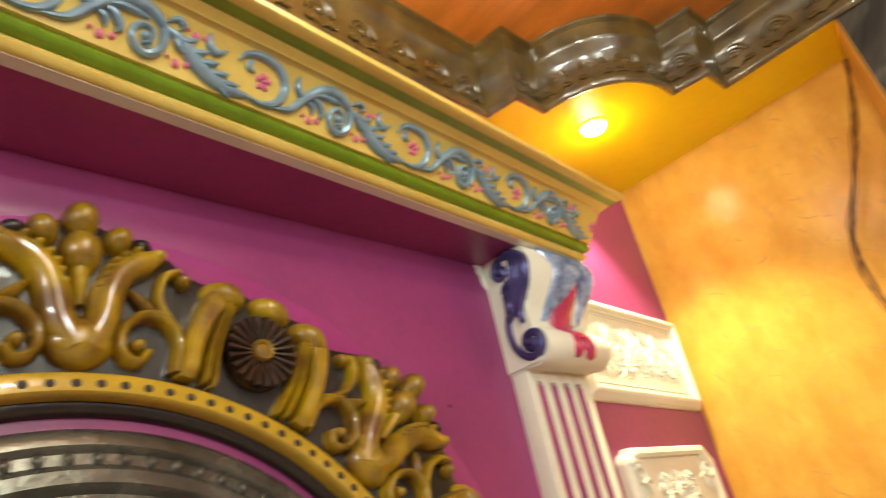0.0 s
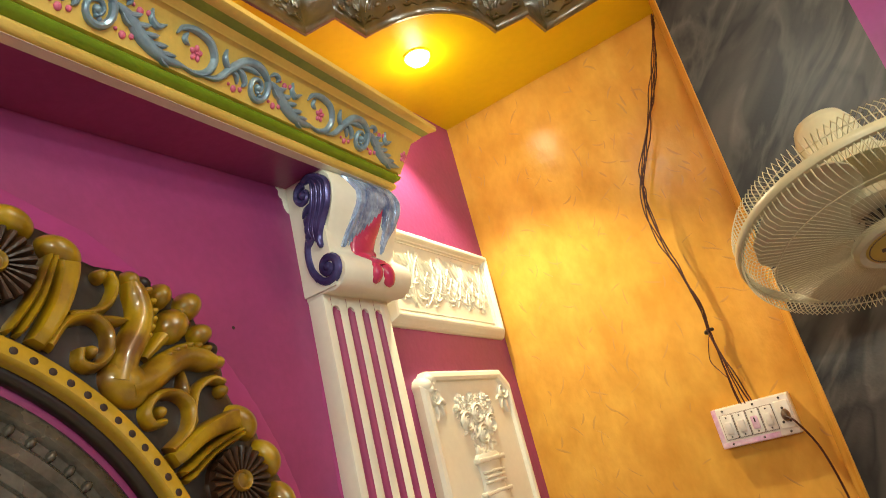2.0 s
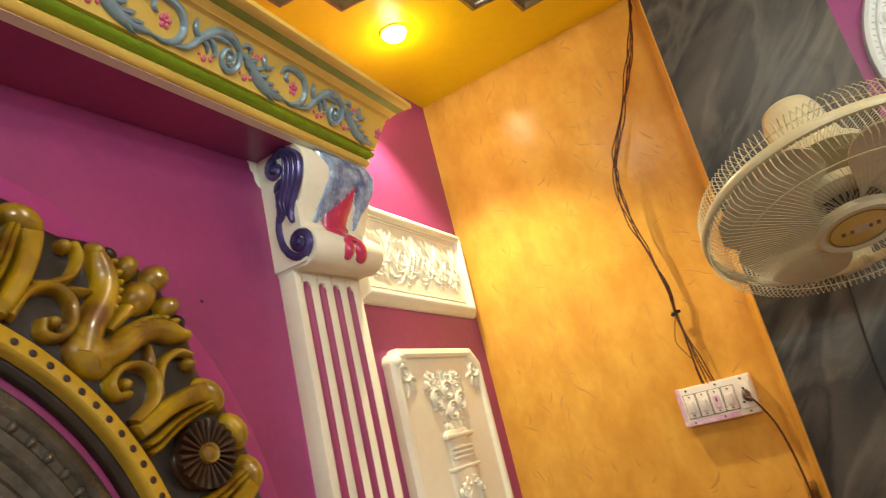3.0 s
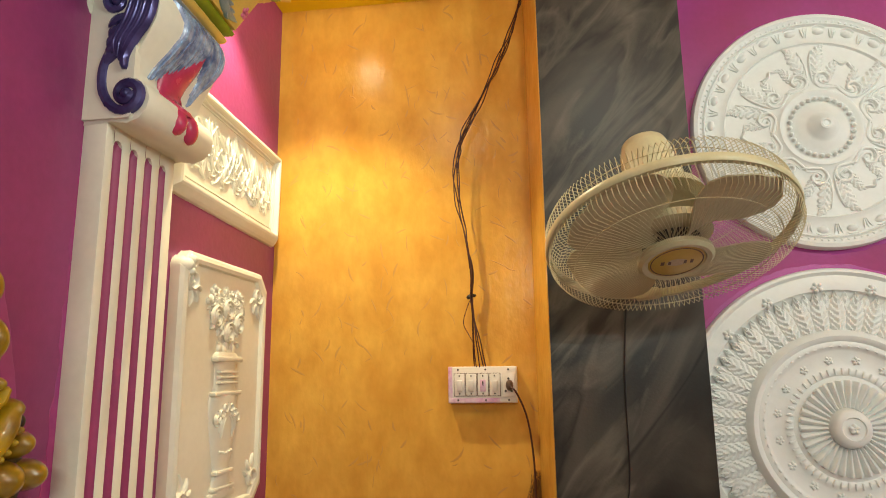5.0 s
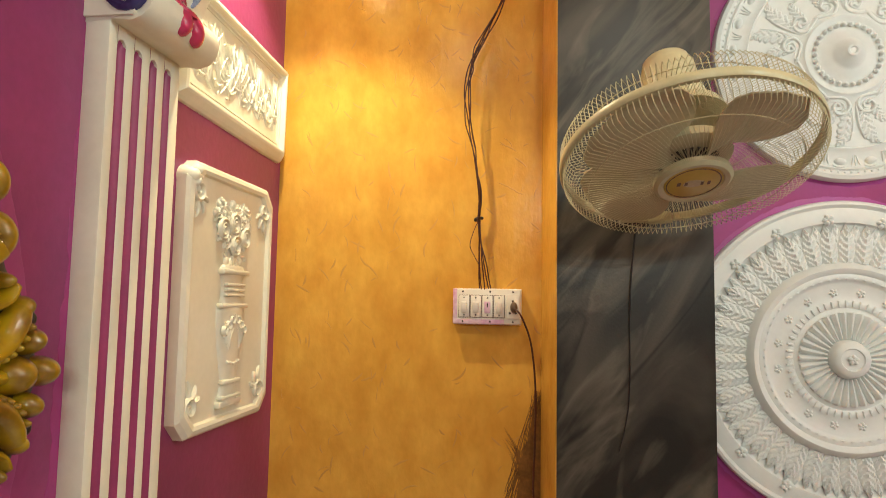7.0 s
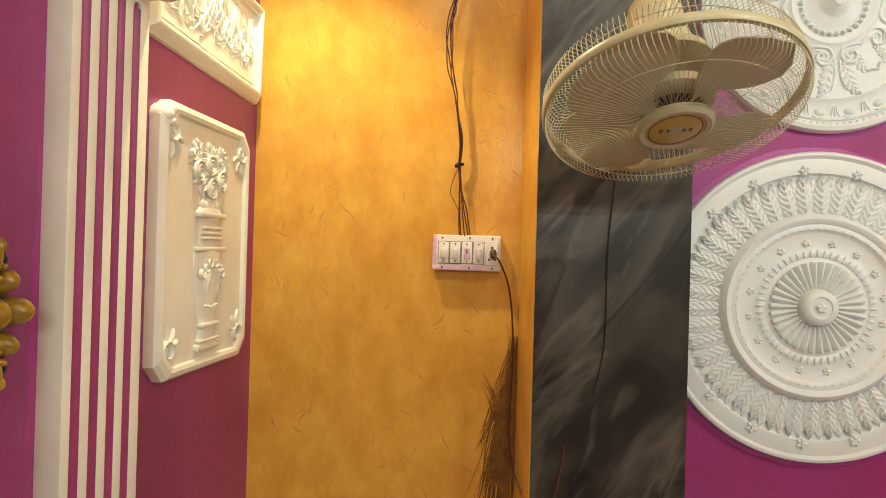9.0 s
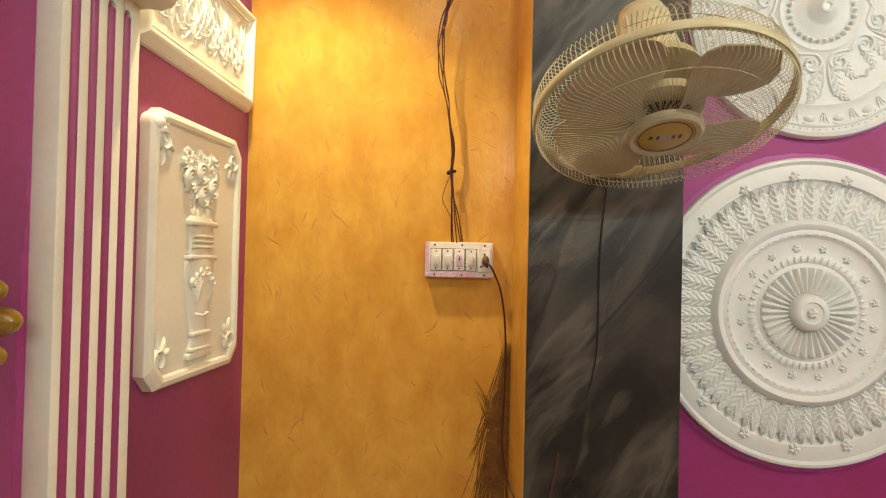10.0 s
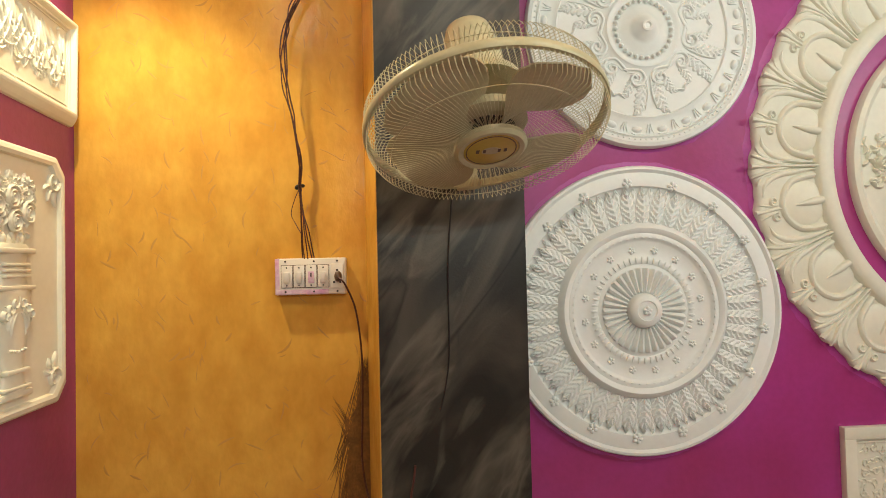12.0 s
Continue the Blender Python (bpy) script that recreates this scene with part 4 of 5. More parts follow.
crest_parts = [tulip_leaf(), fruit_stem()] + [f(s) for f in (foot_scroll, side_branch, bud) for s in (-1, 1)]
bound_parts = [bound_leaf(s) for s in (-1, 1)] + [thin_leaf(s, k) for s in (-1, 1) for k in (0, 1)]
bound_parts += [cap(s * 0.074, 0.676, 0.036, 0.025, -s * 0.25) for s in (-1, 1)] + [cap(0, 0.688, 0.036, 0.023, 0.0)]
fruit, petal_flower, eye_knob = gilt_fruit(), gilt_flower(), flower_eye()
dark_fruit = mesh_of("dark_fruit", dome(bmesh.new(), 0, 0, 0.026, 0.026, 0.030, n=14, m=5), UMBER)
for k in range(8):
    m = Matrix.Rotation(radians(45 * k), 4, "Z")
    for me in crest_parts:
        part(me.name.split(".")[0], me, None, ring, m=m)
    for u, v, q in FRUITS:
        part("fruit", fruit, None, ring, m=m @ Matrix.Translation((u, v, 0.020)) @ Matrix.Rotation(-u * 9, 4, "Z") @ Matrix.Diagonal((q / 0.0265, q / 0.0250, 0.7 + q * 14, 1)))
    for s in (-1, 1):
        part("dark_fruit", dark_fruit, None, ring, "dark umber fruit", m @ Matrix.Translation((s * 0.076, 0.716, 0.014)) @ Matrix.Diagonal((0.62, 0.55, 0.8, 1)))
    m = Matrix.Rotation(radians(45 * k + 22.5), 4, "Z")
    for me in bound_parts:
        part(me.name.split(".")[0], me, None, ring, m=m)
    f = part("flower", petal_flower, None, ring, "dark umber daisy", m)
    part("flower_eye", eye_knob, None, f)

disc = thing("silver_disc", "dull silver ribbed plaster disc inside the gilt ring", "medallion", on_left(0.331, 1.335))
bm = bmesh.new()
prof = [(0.452, 0.0), (0.452, 0.014), (0.444, 0.024), (0.432, 0.026), (0.424, 0.018), (0.412, 0.020), (0.404, 0.032), (0.390, 0.034), (0.380, 0.022), (0.366, 0.024), (0.356, 0.038), (0.338, 0.038), (0.330, 0.026), (0.300, 0.024), (0.280, 0.034), (0.260, 0.030), (0.10, 0.030), (0.08, 0.050), (0.0, 0.056)]
lathe(bm, [(r * 1.042, w) for r, w in prof], 128)
part("plate", bm, SILVER, disc)
disc_bead = mesh_of("bead", dome(bmesh.new(), 0.4355, 0, 0.010, 0.007, 0.010, base=0.018, n=8, m=3), SILVER)
for k in range(90):
    part("bead", disc_bead, None, disc, m=Matrix.Rotation(radians(4 * k), 4, "Z"))

# ---- right wall: medallions ----
low_med = thing("sunburst_medallion", "round white plaster medallion with leaves and sunburst boss", "medallion", on_back(0.798, 1.339))
CUT = PIER_R + 0.001 - 0.798


def clipped(bm):
    """The medallion is sawn off straight where it meets the pier."""
    geom = list(bm.verts) + list(bm.edges) + list(bm.faces)
    bmesh.ops.bisect_plane(bm, geom=geom, plane_co=(CUT, 0, 0), plane_no=(-1, 0, 0), clear_outer=True)
    return bm


bm = bmesh.new()
lathe(bm, [(0.403, 0.0), (0.403, 0.018), (0.399, 0.025), (0.392, 0.027), (0.388, 0.023), (0.384, 0.019), (0.380, 0.021), (0.346, 0.021), (0.343, 0.014), (0.338, 0.011), (0.248, 0.011), (0.238, 0.030), (0.228, 0.037), (0.219, 0.034), (0.214, 0.028), (0.206, 0.031), (0.200, 0.030), (0.196, 0.025), (0.190, 0.022), (0.150, 0.018), (0.144, 0.022), (0.134, 0.022), (0.128, 0.018), (0.118, 0.020), (0.050, 0.020), (0.046, 0.040), (0.040, 0.048), (0.028, 0.051), (0.026, 0.047), (0.012, 0.047), (0.009, 0.053), (0.0, 0.055)], 144)
part("plate", clipped(bm), COOLPLASTER, low_med)


def rosette(r, q):
    bm = bmesh.new()
    for a in range(0, 360, 72):
        dome(bm, *polar(r, a + 18), q, q * 0.8, q * 1.1, turn=radians(a + 18), n=8, m=3)
    dome(bm, 0, 0, q * 0.55, q * 0.55, q * 1.3, n=6, m=2)
    return mesh_of("rosette", bm, COOLPLASTER)


big_rosette, small_rosette = rosette(0.0082, 0.0078), rosette(0.0060, 0.0056)
for k in range(17):
    a = 95.9 + 360 / 17 * k
    u, v = polar(0.354, a)
    if u > CUT + 0.02:
        part("rosette", big_rosette, None, low_med, m=Matrix.Translation((u, v, 0.020)) @ Matrix.Rotation(radians(a), 4, "Z"))
for k in range(16):
    a = 10 + 22.5 * k
    u, v = polar(0.168, a)
    part("rosette", small_rosette, None, low_med, m=Matrix.Translation((u, v, 0.0195)) @ Matrix.Rotation(radians(a), 4, "Z"))


def ribbed_leaf(name, u0, u1, half, widths, ribs, high, base, material):
    """A pointed leaf along u with a midrib and slanted side ribs, raised as one skin."""
    bm = bmesh.new()
    n, k = 30, 10
    rows = []
    for i in range(n + 1):
        t = i / n
        x = t * (len(widths) - 1)
        j = min(int(x), len(widths) - 2)
        wide = half * (widths[j] + (widths[j + 1] - widths[j]) * (x - j))
        row = []
        for q in range(k + 1):
            a = q / k * 2 - 1
            groove = abs(math.sin(math.pi * (t * ribs - abs(a) * 1.5)))
            mid = max(0.0, 1 - abs(a) * 4)
            body = (0.45 + 0.55 * math.sqrt(max(0.0, 1 - a * a))) * min(1.0, 5 * (1 - t) + 0.35)
            row.append(bm.verts.new((u0 + (u1 - u0) * t, wide * a, base + high * body * (0.50 + 0.38 * groove + 0.22 * mid))))
        rows.append(row)
    for r, q in zip(rows, rows[1:]):
        for i in range(k):
            bm.faces.new((r[i], q[i], q[i + 1], r[i + 1]))
    return mesh_of(name, bm, material)


leaf = ribbed_leaf("leaf", 0.243, 0.344, 0.0232, (0.74, 0.88, 1.0, 1.0, 0.78, 0.40, 0.02), 6.0, 0.0165, 0.0105, COOLPLASTER)
leaf_tip = ribbed_leaf("leaf_tip", 0.290, 0.345, 0.0180, (0.9, 1.0, 0.78, 0.40, 0.03), 3.0, 0.0085, 0.0105, COOLPLASTER)
for k in range(42):
    a = 360 / 42 * k + 3
    if polar(0.333, a)[0] > CUT + 0.006:
        part("leaf", leaf, None, low_med, m=Matrix.Rotation(radians(a), 4, "Z"))
        part("leaf_tip", leaf_tip, None, low_med, m=Matrix.Rotation(radians(a + 180 / 42), 4, "Z"))
dentil = mesh_of("dentil", ridge(bmesh.new(), [(0.131, 0), (0.139, 0), (0.147, 0)], 0.0046, 0.007, 0.0205, shape=even, n=3), COOLPLASTER)
for k in range(52):
    part("dentil", dentil, None, low_med, m=Matrix.Rotation(2 * math.pi * k / 52, 4, "Z"))
twist = mesh_of("rope_twist", ridge(bmesh.new(), [polar(0.202, b) for b in (-1.5, 0, 1.5)], 0.0036, 0.0042, 0.030, n=3), COOLPLASTER)
for k in range(60):
    part("rope_twist", twist, None, low_med, m=Matrix.Rotation(radians(6 * k), 4, "Z"))


def ray_mesh():
    bm = bmesh.new()
    ridge(bm, [(0.050, 0), (0.075, 0), (0.100, 0), (0.112, 0), (0.117, 0)], 0.0098, 0.019, 0.016, shape=lambda t: (0.42, 0.62, 0.86, 0.98, 0.8)[round(t * 4)], n=6)
    return mesh_of("ray", bm, COOLPLASTER)


part("boss_flower", small_rosette, None, low_med, m=Matrix.Translation((0, 0, 0.051)) @ Matrix.Diagonal((1.2, 1.2, 0.9, 1)))
ray = ray_mesh()
for k in range(34):
    part("ray", ray, None, low_med, m=Matrix.Rotation(2 * math.pi * k / 34, 4, "Z"))

top_med = thing("acanthus_medallion", "round white plaster medallion with acanthus sprays and domed boss", "medallion", on_back(0.822, 2.126))
bm = bmesh.new()
lathe(bm, [(0.335, 0.0), (0.335, 0.016), (0.330, 0.024), (0.320, 0.026), (0.314, 0.022), (0.308, 0.020), (0.303, 0.024), (0.298, 0.016), (0.262, 0.013), (0.254, 0.017), (0.248, 0.019), (0.244, 0.013), (0.150, 0.015), (0.112, 0.020), (0.106, 0.026), (0.100, 0.026), (0.094, 0.021), (0.088, 0.020), (0.072, 0.020), (0.064, 0.026), (0.045, 0.029), (0.036, 0.034), (0.026, 0.048), (0.018, 0.051), (0.015, 0.056), (0.010, 0.057), (0.007, 0.053), (0.0, 0.053)], 128)
part("plate", bm, COOLPLASTER, top_med)
bead = mesh_of("bead", dome(bmesh.new(), 0.081, 0, 0.0066, 0.0066, 0.009, base=0.024, n=8, m=3), COOLPLASTER)
for k in range(30):
    part("bead", bead, None, top_med, m=Matrix.Rotation(2 * math.pi * k / 30, 4, "Z"))
bm = bmesh.new()
for k in range(120):
    dome(bm, *polar(0.311, 3 * k), 0.004, 0.004, 0.005, base=0.020, n=6, m=2)
part("rim_bead", bm, COOLPLASTER, top_med, kind="stuff")


def shell_mesh():
    bm = bmesh.new()
    dome(bm, 0.283, 0, 0.010, 0.016, 0.010, base=0.013, n=12, m=4)
    ridge(bm, arc((0.292, -0.018), (0.292, 0.018), -0.2, 6), 0.004, 0.007, 0.014)
    return mesh_of("shell", bm, COOLPLASTER)


def husk_mesh():
    """Three crossed leaflets between two shells."""
    bm = bmesh.new()
    for s in (-1, 0, 1):
        ridge(bm, [(0.266, s * 0.003), (0.280, s * 0.006), (0.294, s * 0.011)], 0.0038, 0.007, 0.014, n=3)
    return mesh_of("husk", bm, COOLPLASTER)


def wave_mesh():
    bm = bmesh.new()
    ridge(bm, line([(0.188, -0.032), (0.196, -0.014), (0.204, -0.002), (0.194, 0.010), (0.200, 0.032)], 5), 0.0052, 0.009, 0.012, taper, 4)
    return mesh_of("wave", bm, COOLPLASTER)


def frond(bm, pts, half, high, base, lobes):
    """A feathery leaf carried along points: scalloped edges, a midrib and slanted ribs."""
    fine = []
    for p, q in zip(pts, pts[1:]):
        fine += [p, ((p[0] + q[0]) / 2, (p[1] + q[1]) / 2)]
    rows, last, k = [], len(fine) - 1, 8
    for i, (u, v) in enumerate(fine):
        a, b = fine[max(i - 1, 0)], fine[min(i + 1, last)]
        l = math.hypot(b[0] - a[0], b[1] - a[1])
        nu, nv = -(b[1] - a[1]) / l, (b[0] - a[0]) / l
        t = i / last
        wide = half * math.sin(math.pi * (0.18 + 0.80 * t)) * (0.72 + 0.28 * abs(math.sin(math.pi * t * lobes)))
        row = []
        for q in range(k + 1):
            e = q / k * 2 - 1
            rib = abs(math.sin(math.pi * (t * lobes - abs(e) * 1.2)))
            body = 0.25 + 0.75 * math.sqrt(max(0.0, 1 - e * e)) if abs(e) < 1 else 0.0
            row.append(bm.verts.new((u + nu * wide * e, v + nv * wide * e, base + high * body * (0.40 + 0.60 * rib) * (1 - 0.3 * t))))
        rows.append(row)
    for r, q in zip(rows, rows[1:]):
        for i in range(k):
            bm.faces.new((r[i], q[i], q[i + 1], r[i + 1]))
    return bm


def spray_mesh(s):
    """One curling acanthus frond of a pair, pointing outwards along u: a scroll at the foot, lobes on its outer side."""
    bm = bmesh.new()

    def run(points, half, high, base=0.013, shape=taper):
        ridge(bm, line([(u, s * v) for u, v in points], 5), half, high, base, shape, 5)

    run([(0.108, 0.070), (0.110, 0.044), (0.116, 0.020), (0.136, 0.010), (0.154, 0.022), (0.154, 0.042), (0.138, 0.050), (0.127, 0.041), (0.134, 0.032)], 0.0054, 0.0105, shape=even)
    run([(0.118, 0.062), (0.121, 0.040), (0.132, 0.024), (0.143, 0.028), (0.143, 0.040)], 0.0036, 0.0085)
    run([(0.112, 0.007), (0.150, 0.006), (0.190, 0.008), (0.226, 0.018)], 0.0040, 0.0085)
    frond(bm, line([(u, s * v) for u, v in ((0.146, 0.016), (0.172, 0.021), (0.205, 0.030), (0.228, 0.040), (0.240, 0.056))], 8), 0.0225, 0.0110, 0.0122, 7)
    frond(bm, line([(u, s * v) for u, v in ((0.138, 0.050), (0.158, 0.056), (0.176, 0.068), (0.182, 0.086))], 8), 0.0165, 0.0100, 0.0122, 5)
    return mesh_of("acanthus_spray", bm, COOLPLASTER)


shell, husk, wave = shell_mesh(), husk_mesh(), wave_mesh()
for k in range(24):
    part("shell", shell, None, top_med, m=Matrix.Rotation(radians(15 * k + 10), 4, "Z"))
    part("husk", husk, None, top_med, m=Matrix.Rotation(radians(15 * k + 17.5), 4, "Z"))
sprays = [spray_mesh(s) for s in (-1, 1)]
for k in range(6):
    for spray in sprays:
        part("acanthus_spray", spray, None, top_med, m=Matrix.Rotation(radians(60 * k + 35), 4, "Z"))
    part("wave", wave, None, top_med, m=Matrix.Rotation(radians(60 * k + 65), 4, "Z"))


def brushed_edge(name, r0, r1, m, a0, a1, seed, label, material=CUTIN):
    """A ragged band of paler paint where the wall was cut in round an ornament."""
    rnd = random.Random(seed)
    bm = bmesh.new()
    n = 300
    rows = []
    drift = 0.0
    for i in range(n + 1):
        a = a0 + (a1 - a0) * i / n
        drift = 0.8 * drift + rnd.uniform(-0.002, 0.002)
        rows.append([bm.verts.new((*polar(r, a), w)) for r, w in ((r0, 0.0), (r0, 0.0006), (r1 - 0.002 + drift, 0.0006), (r1 + drift, 0.0))])
    for r, q in zip(rows, rows[1:]):
        for k in range(3):
            bm.faces.new((r[k], q[k], q[k + 1], r[k + 1]))
    return thing(name, label, "paint edge", m, bm, material, kind="structure")


brushed_edge("trim_gilt", 0.690, 0.750, on_left(0.331, 1.335), -60, 240, 35, "violet brushed paint edge round the gilt ring", SOFTVIOLET)
brushed_edge("trim_lower", 0.396, 0.416, on_back(0.798, 1.339), -150, 150, 31, "pale violet brushed paint edge round a medallion")
brushed_edge("trim_upper", 0.328, 0.344, on_back(0.822, 2.126), -160, 160, 32, "pale violet brushed paint edge round a medallion")
brushed_edge("trim_ring", 0.706, 0.738, on_back(1.853, 1.742), 90, 270, 33, "pale violet brushed paint edge round the petal ring")
bm = bmesh.new()
rnd = random.Random(34)
zs = [0.02 * i for i in range(107)]


def ragged(i):
    """Width of the brushed band at one height: broader low down."""
    return 0.010 + 0.030 * max(0.0, 1.75 - zs[i]) ** 0.8 + 0.0030 * math.sin(i * 0.9) + 0.0026 * math.sin(i * 2.3) + 0.002 * math.sin(i * 0.31)


sweep(bm, [(0, 0), (0, 1), (1, 1), (1.02, 0)], zs, shift=lambda i, a, b: (XL + 0.0006 * b, 1.166 - a * ragged(i), zs[i]))
thing("trim_pilaster", "pale violet brushed paint edge beside the pilaster", "paint edge", None, bm, SOFTVIOLET, kind="structure")
bm = bmesh.new()
sweep(bm, [(0, 0), (0, 1), (1, 1), (1.02, 0)], zs[:82], shift=lambda i, a, b: (XL + 0.0006 * b, 1.382 + a * (0.018 + 0.8 * ragged(i)), zs[i]))
thing("trim_vase_side", "pale violet brushed paint edge between pilaster and panel", "paint edge", None, bm, SOFTVIOLET, kind="structure")

thing("nail_hole", "small dark nail hole in the magenta wall", "hole", on_left(0.955, 1.851), lathe(bmesh.new(), [(0.0034, 0.0), (0.0030, 0.0008), (0.0, 0.0010)], 10), HOLE)

# ---- right wall: large petal ring ----
petal_ring = thing("petal_ring", "large white plaster ring with lobed petals", "wall frame", on_back(1.853, 1.742))
bm = bmesh.new()
n = 360
prof = [(0.722, 0.0), (0.722, 0.012), (0.714, 0.021), (0.700, 0.024), (0.560, 0.014), (0.538, 0.015), (0.532, 0.026), (0.526, 0.032), (0.508, 0.035), (0.492, 0.032), (0.484, 0.026), (0.479, 0.0)]
rows = []
for i in range(n):
    a = 360 * i / n
    lobe = 1 + 0.008 * math.cos(radians(34 * (a - 169.9))) + 0.003 * math.cos(radians(85 * a))
    rows.append([bm.verts.new((*polar(r * (lobe if r > 0.69 else 1), a), w)) for r, w in prof])
for i in range(n):
    r, s = rows[i], rows[(i + 1) % n]
    for k in range(len(prof) - 1):
        bm.faces.new((r[k], s[k], s[k + 1], r[k + 1]))
part("plate", bm, PLASTER, petal_ring)


def petal_mesh():
    """One lobe, outwards along u: a smooth cup with a pointed slit leaf, an arched rim, two curls at the tip and an outer sweep."""
    bm = bmesh.new()
    dome(bm, 0.580, 0, 0.066, 0.066, 0.013, base=0.013, n=28, m=6)
    ridge(bm, line([(0.534, -0.074), (0.575, -0.074), (0.612, -0.066), (0.640, -0.038), (0.651, 0.0), (0.640, 0.038), (0.612, 0.066), (0.575, 0.074), (0.534, 0.074)], 6), 0.0100, 0.0150, 0.014, even, 6)
    ridge(bm, [(0.530, 0), (0.552, 0), (0.574, 0), (0.594, 0), (0.612, 0)], 0.0125, 0.014, 0.022, lambda t: (0.85, 1.0, 0.85, 0.5, 0.05)[round(t * 4)], 6)
    ridge(bm, [(0.656, 0), (0.680, 0), (0.706, 0), (0.733, 0)], 0.0080, 0.012, 0.017, lambda t: 0.5 + 0.5 * t, 5)
    for s in (-1, 1):
        ridge(bm, spiral(0.674, s * 0.023, 0.0125, 0.004, -s * 60, s * 1.2, 14), 0.0070, 0.013, 0.017, shape=shrink)
        ridge(bm, line([(0.660, s * 0.010), (0.690, s * 0.012), (0.720, s * 0.022)], 5), 0.0065, 0.010, 0.017)
        ridge(bm, line([(0.534, s * 0.090), (0.590, s * 0.094), (0.646, s * 0.094), (0.688, s * 0.074), (0.704, s * 0.040)], 6), 0.0100, 0.013, 0.016, taper, 6)
        ridge(bm, line([(0.600, s * 0.098), (0.650, s * 0.106), (0.694, s * 0.096), (0.712, s * 0.076)], 6), 0.0070, 0.011, 0.016, taper, 5)
    return mesh_of("petal", bm, PLASTER)


def fan_mesh():
    """The sheaf of blades between two petals."""
    bm = bmesh.new()
    ridge(bm, [(0.530, 0), (0.590, 0), (0.650, 0), (0.700, 0), (0.732, 0)], 0.0075, 0.014, 0.017, lambda t: 0.6 + 0.5 * t, 5)
    for s in (-1, 1):
        ridge(bm, line([(0.610, s * 0.002), (0.660, s * 0.010), (0.700, s * 0.022), (0.728, s * 0.034)], 5), 0.0080, 0.014, 0.016, taper, 5)
        ridge(bm, line([(0.533, s * 0.010), (0.590, s * 0.012), (0.640, s * 0.022), (0.672, s * 0.042)], 5), 0.0060, 0.012, 0.016, taper, 5)
    return mesh_of("fan_leaf", bm, PLASTER)


petal, sheaf = petal_mesh(), fan_mesh()
for k in range(17):
    part("petal", petal, None, petal_ring, m=Matrix.Rotation(radians(169.9 + 360 / 17 * k), 4, "Z"))
    part("fan_leaf", sheaf, None, petal_ring, m=Matrix.Rotation(radians(169.9 + 360 / 17 * (k + 0.5)), 4, "Z"))

inner_med = thing("inner_medallion", "white plaster medallion set inside the petal ring", "medallion", on_back(1.853, 1.742))
bm = bmesh.new()
lathe(bm, [(0.426, 0.0), (0.426, 0.014), (0.420, 0.024), (0.406, 0.028), (0.396, 0.022), (0.390, 0.016), (0.25, 0.018), (0.24, 0.026), (0.22, 0.026), (0.21, 0.018), (0.06, 0.020), (0.05, 0.040), (0.0, 0.048)], 128)
part("plate", bm, PLASTER, inner_med)


def posy():
    bm = bmesh.new()
    rnd = random.Random(9)
    for k in range(16):
        u, v = 0.330 + rnd.uniform(-0.055, 0.055), rnd.uniform(-0.07, 0.07)
        for j in range(3):
            ridge(bm, arc((u, v), polar(0.026, rnd.uniform(0, 360), (u, v)), 0.25, 5), 0.007, 0.012, 0.016)
    ridge(bm, spiral(0.330, 0, 0.028, 0.004, 0, 2, 24), 0.006, 0.016, 0.018)
    return mesh_of("posy", bm, PLASTER)


posy_mesh = posy()
for k in range(8):
    part("posy", posy_mesh, None, inner_med, "raised plaster flower spray", Matrix.Rotation(radians(45 * k), 4, "Z"))

floral = thing("floral_panel", "white plaster rectangular panel with scrolling floral relief", "wall panel", on_back(1.372, 0.570))
FWD, FHT = 0.62, 0.420
bm = bmesh.new()
prism(bm, [(0.01, 0.01), (FWD - 0.01, 0.01), (FWD - 0.01, FHT - 0.01), (0.01, FHT - 0.01)], 0.0, 0.014)
part("back_plate", bm, PLASTER, floral)
for a, b in (((0, 0), (FWD, 0.034)), ((0, FHT - 0.034), (FWD, FHT)), ((0, 0.034), (0.034, FHT - 0.034)), ((FWD - 0.034, 0.034), (FWD, FHT - 0.034))):
    part("border", slab((a[0], a[1], 0.0), (b[0], b[1], 0.024), 0.0012), PLASTER, floral)
for a, b in (((0.040, FHT - 0.046), (FWD - 0.040, FHT - 0.042)), ((0.040, 0.042), (FWD - 0.040, 0.046))):
    part("bead_line", slab((a[0], a[1], 0.0135), (b[0], b[1], 0.0185), 0.001), PLASTER, floral)
rnd = random.Random(21)
bm = bmesh.new()
for i in range(17):
    for j in range(10):
        u, v = 0.062 + 0.031 * i + rnd.uniform(-0.006, 0.006), 0.066 + 0.032 * j + rnd.uniform(-0.006, 0.006)
        s = 1 if (i + j) % 2 else -1
        ridge(bm, spiral(u, v, 0.013, 0.003, rnd.uniform(0, 360), s * 1.2, 9), 0.0036, 0.006, 0.013, n=3)
        for k in range(2):
            a = rnd.uniform(0, 360)
            ridge(bm, arc(polar(0.006, a, (u, v)), polar(0.020, a + 30, (u, v)), 0.2, 4), 0.0038, 0.006, 0.013, n=3)
part("floral_relief", bm, PLASTER, floral)

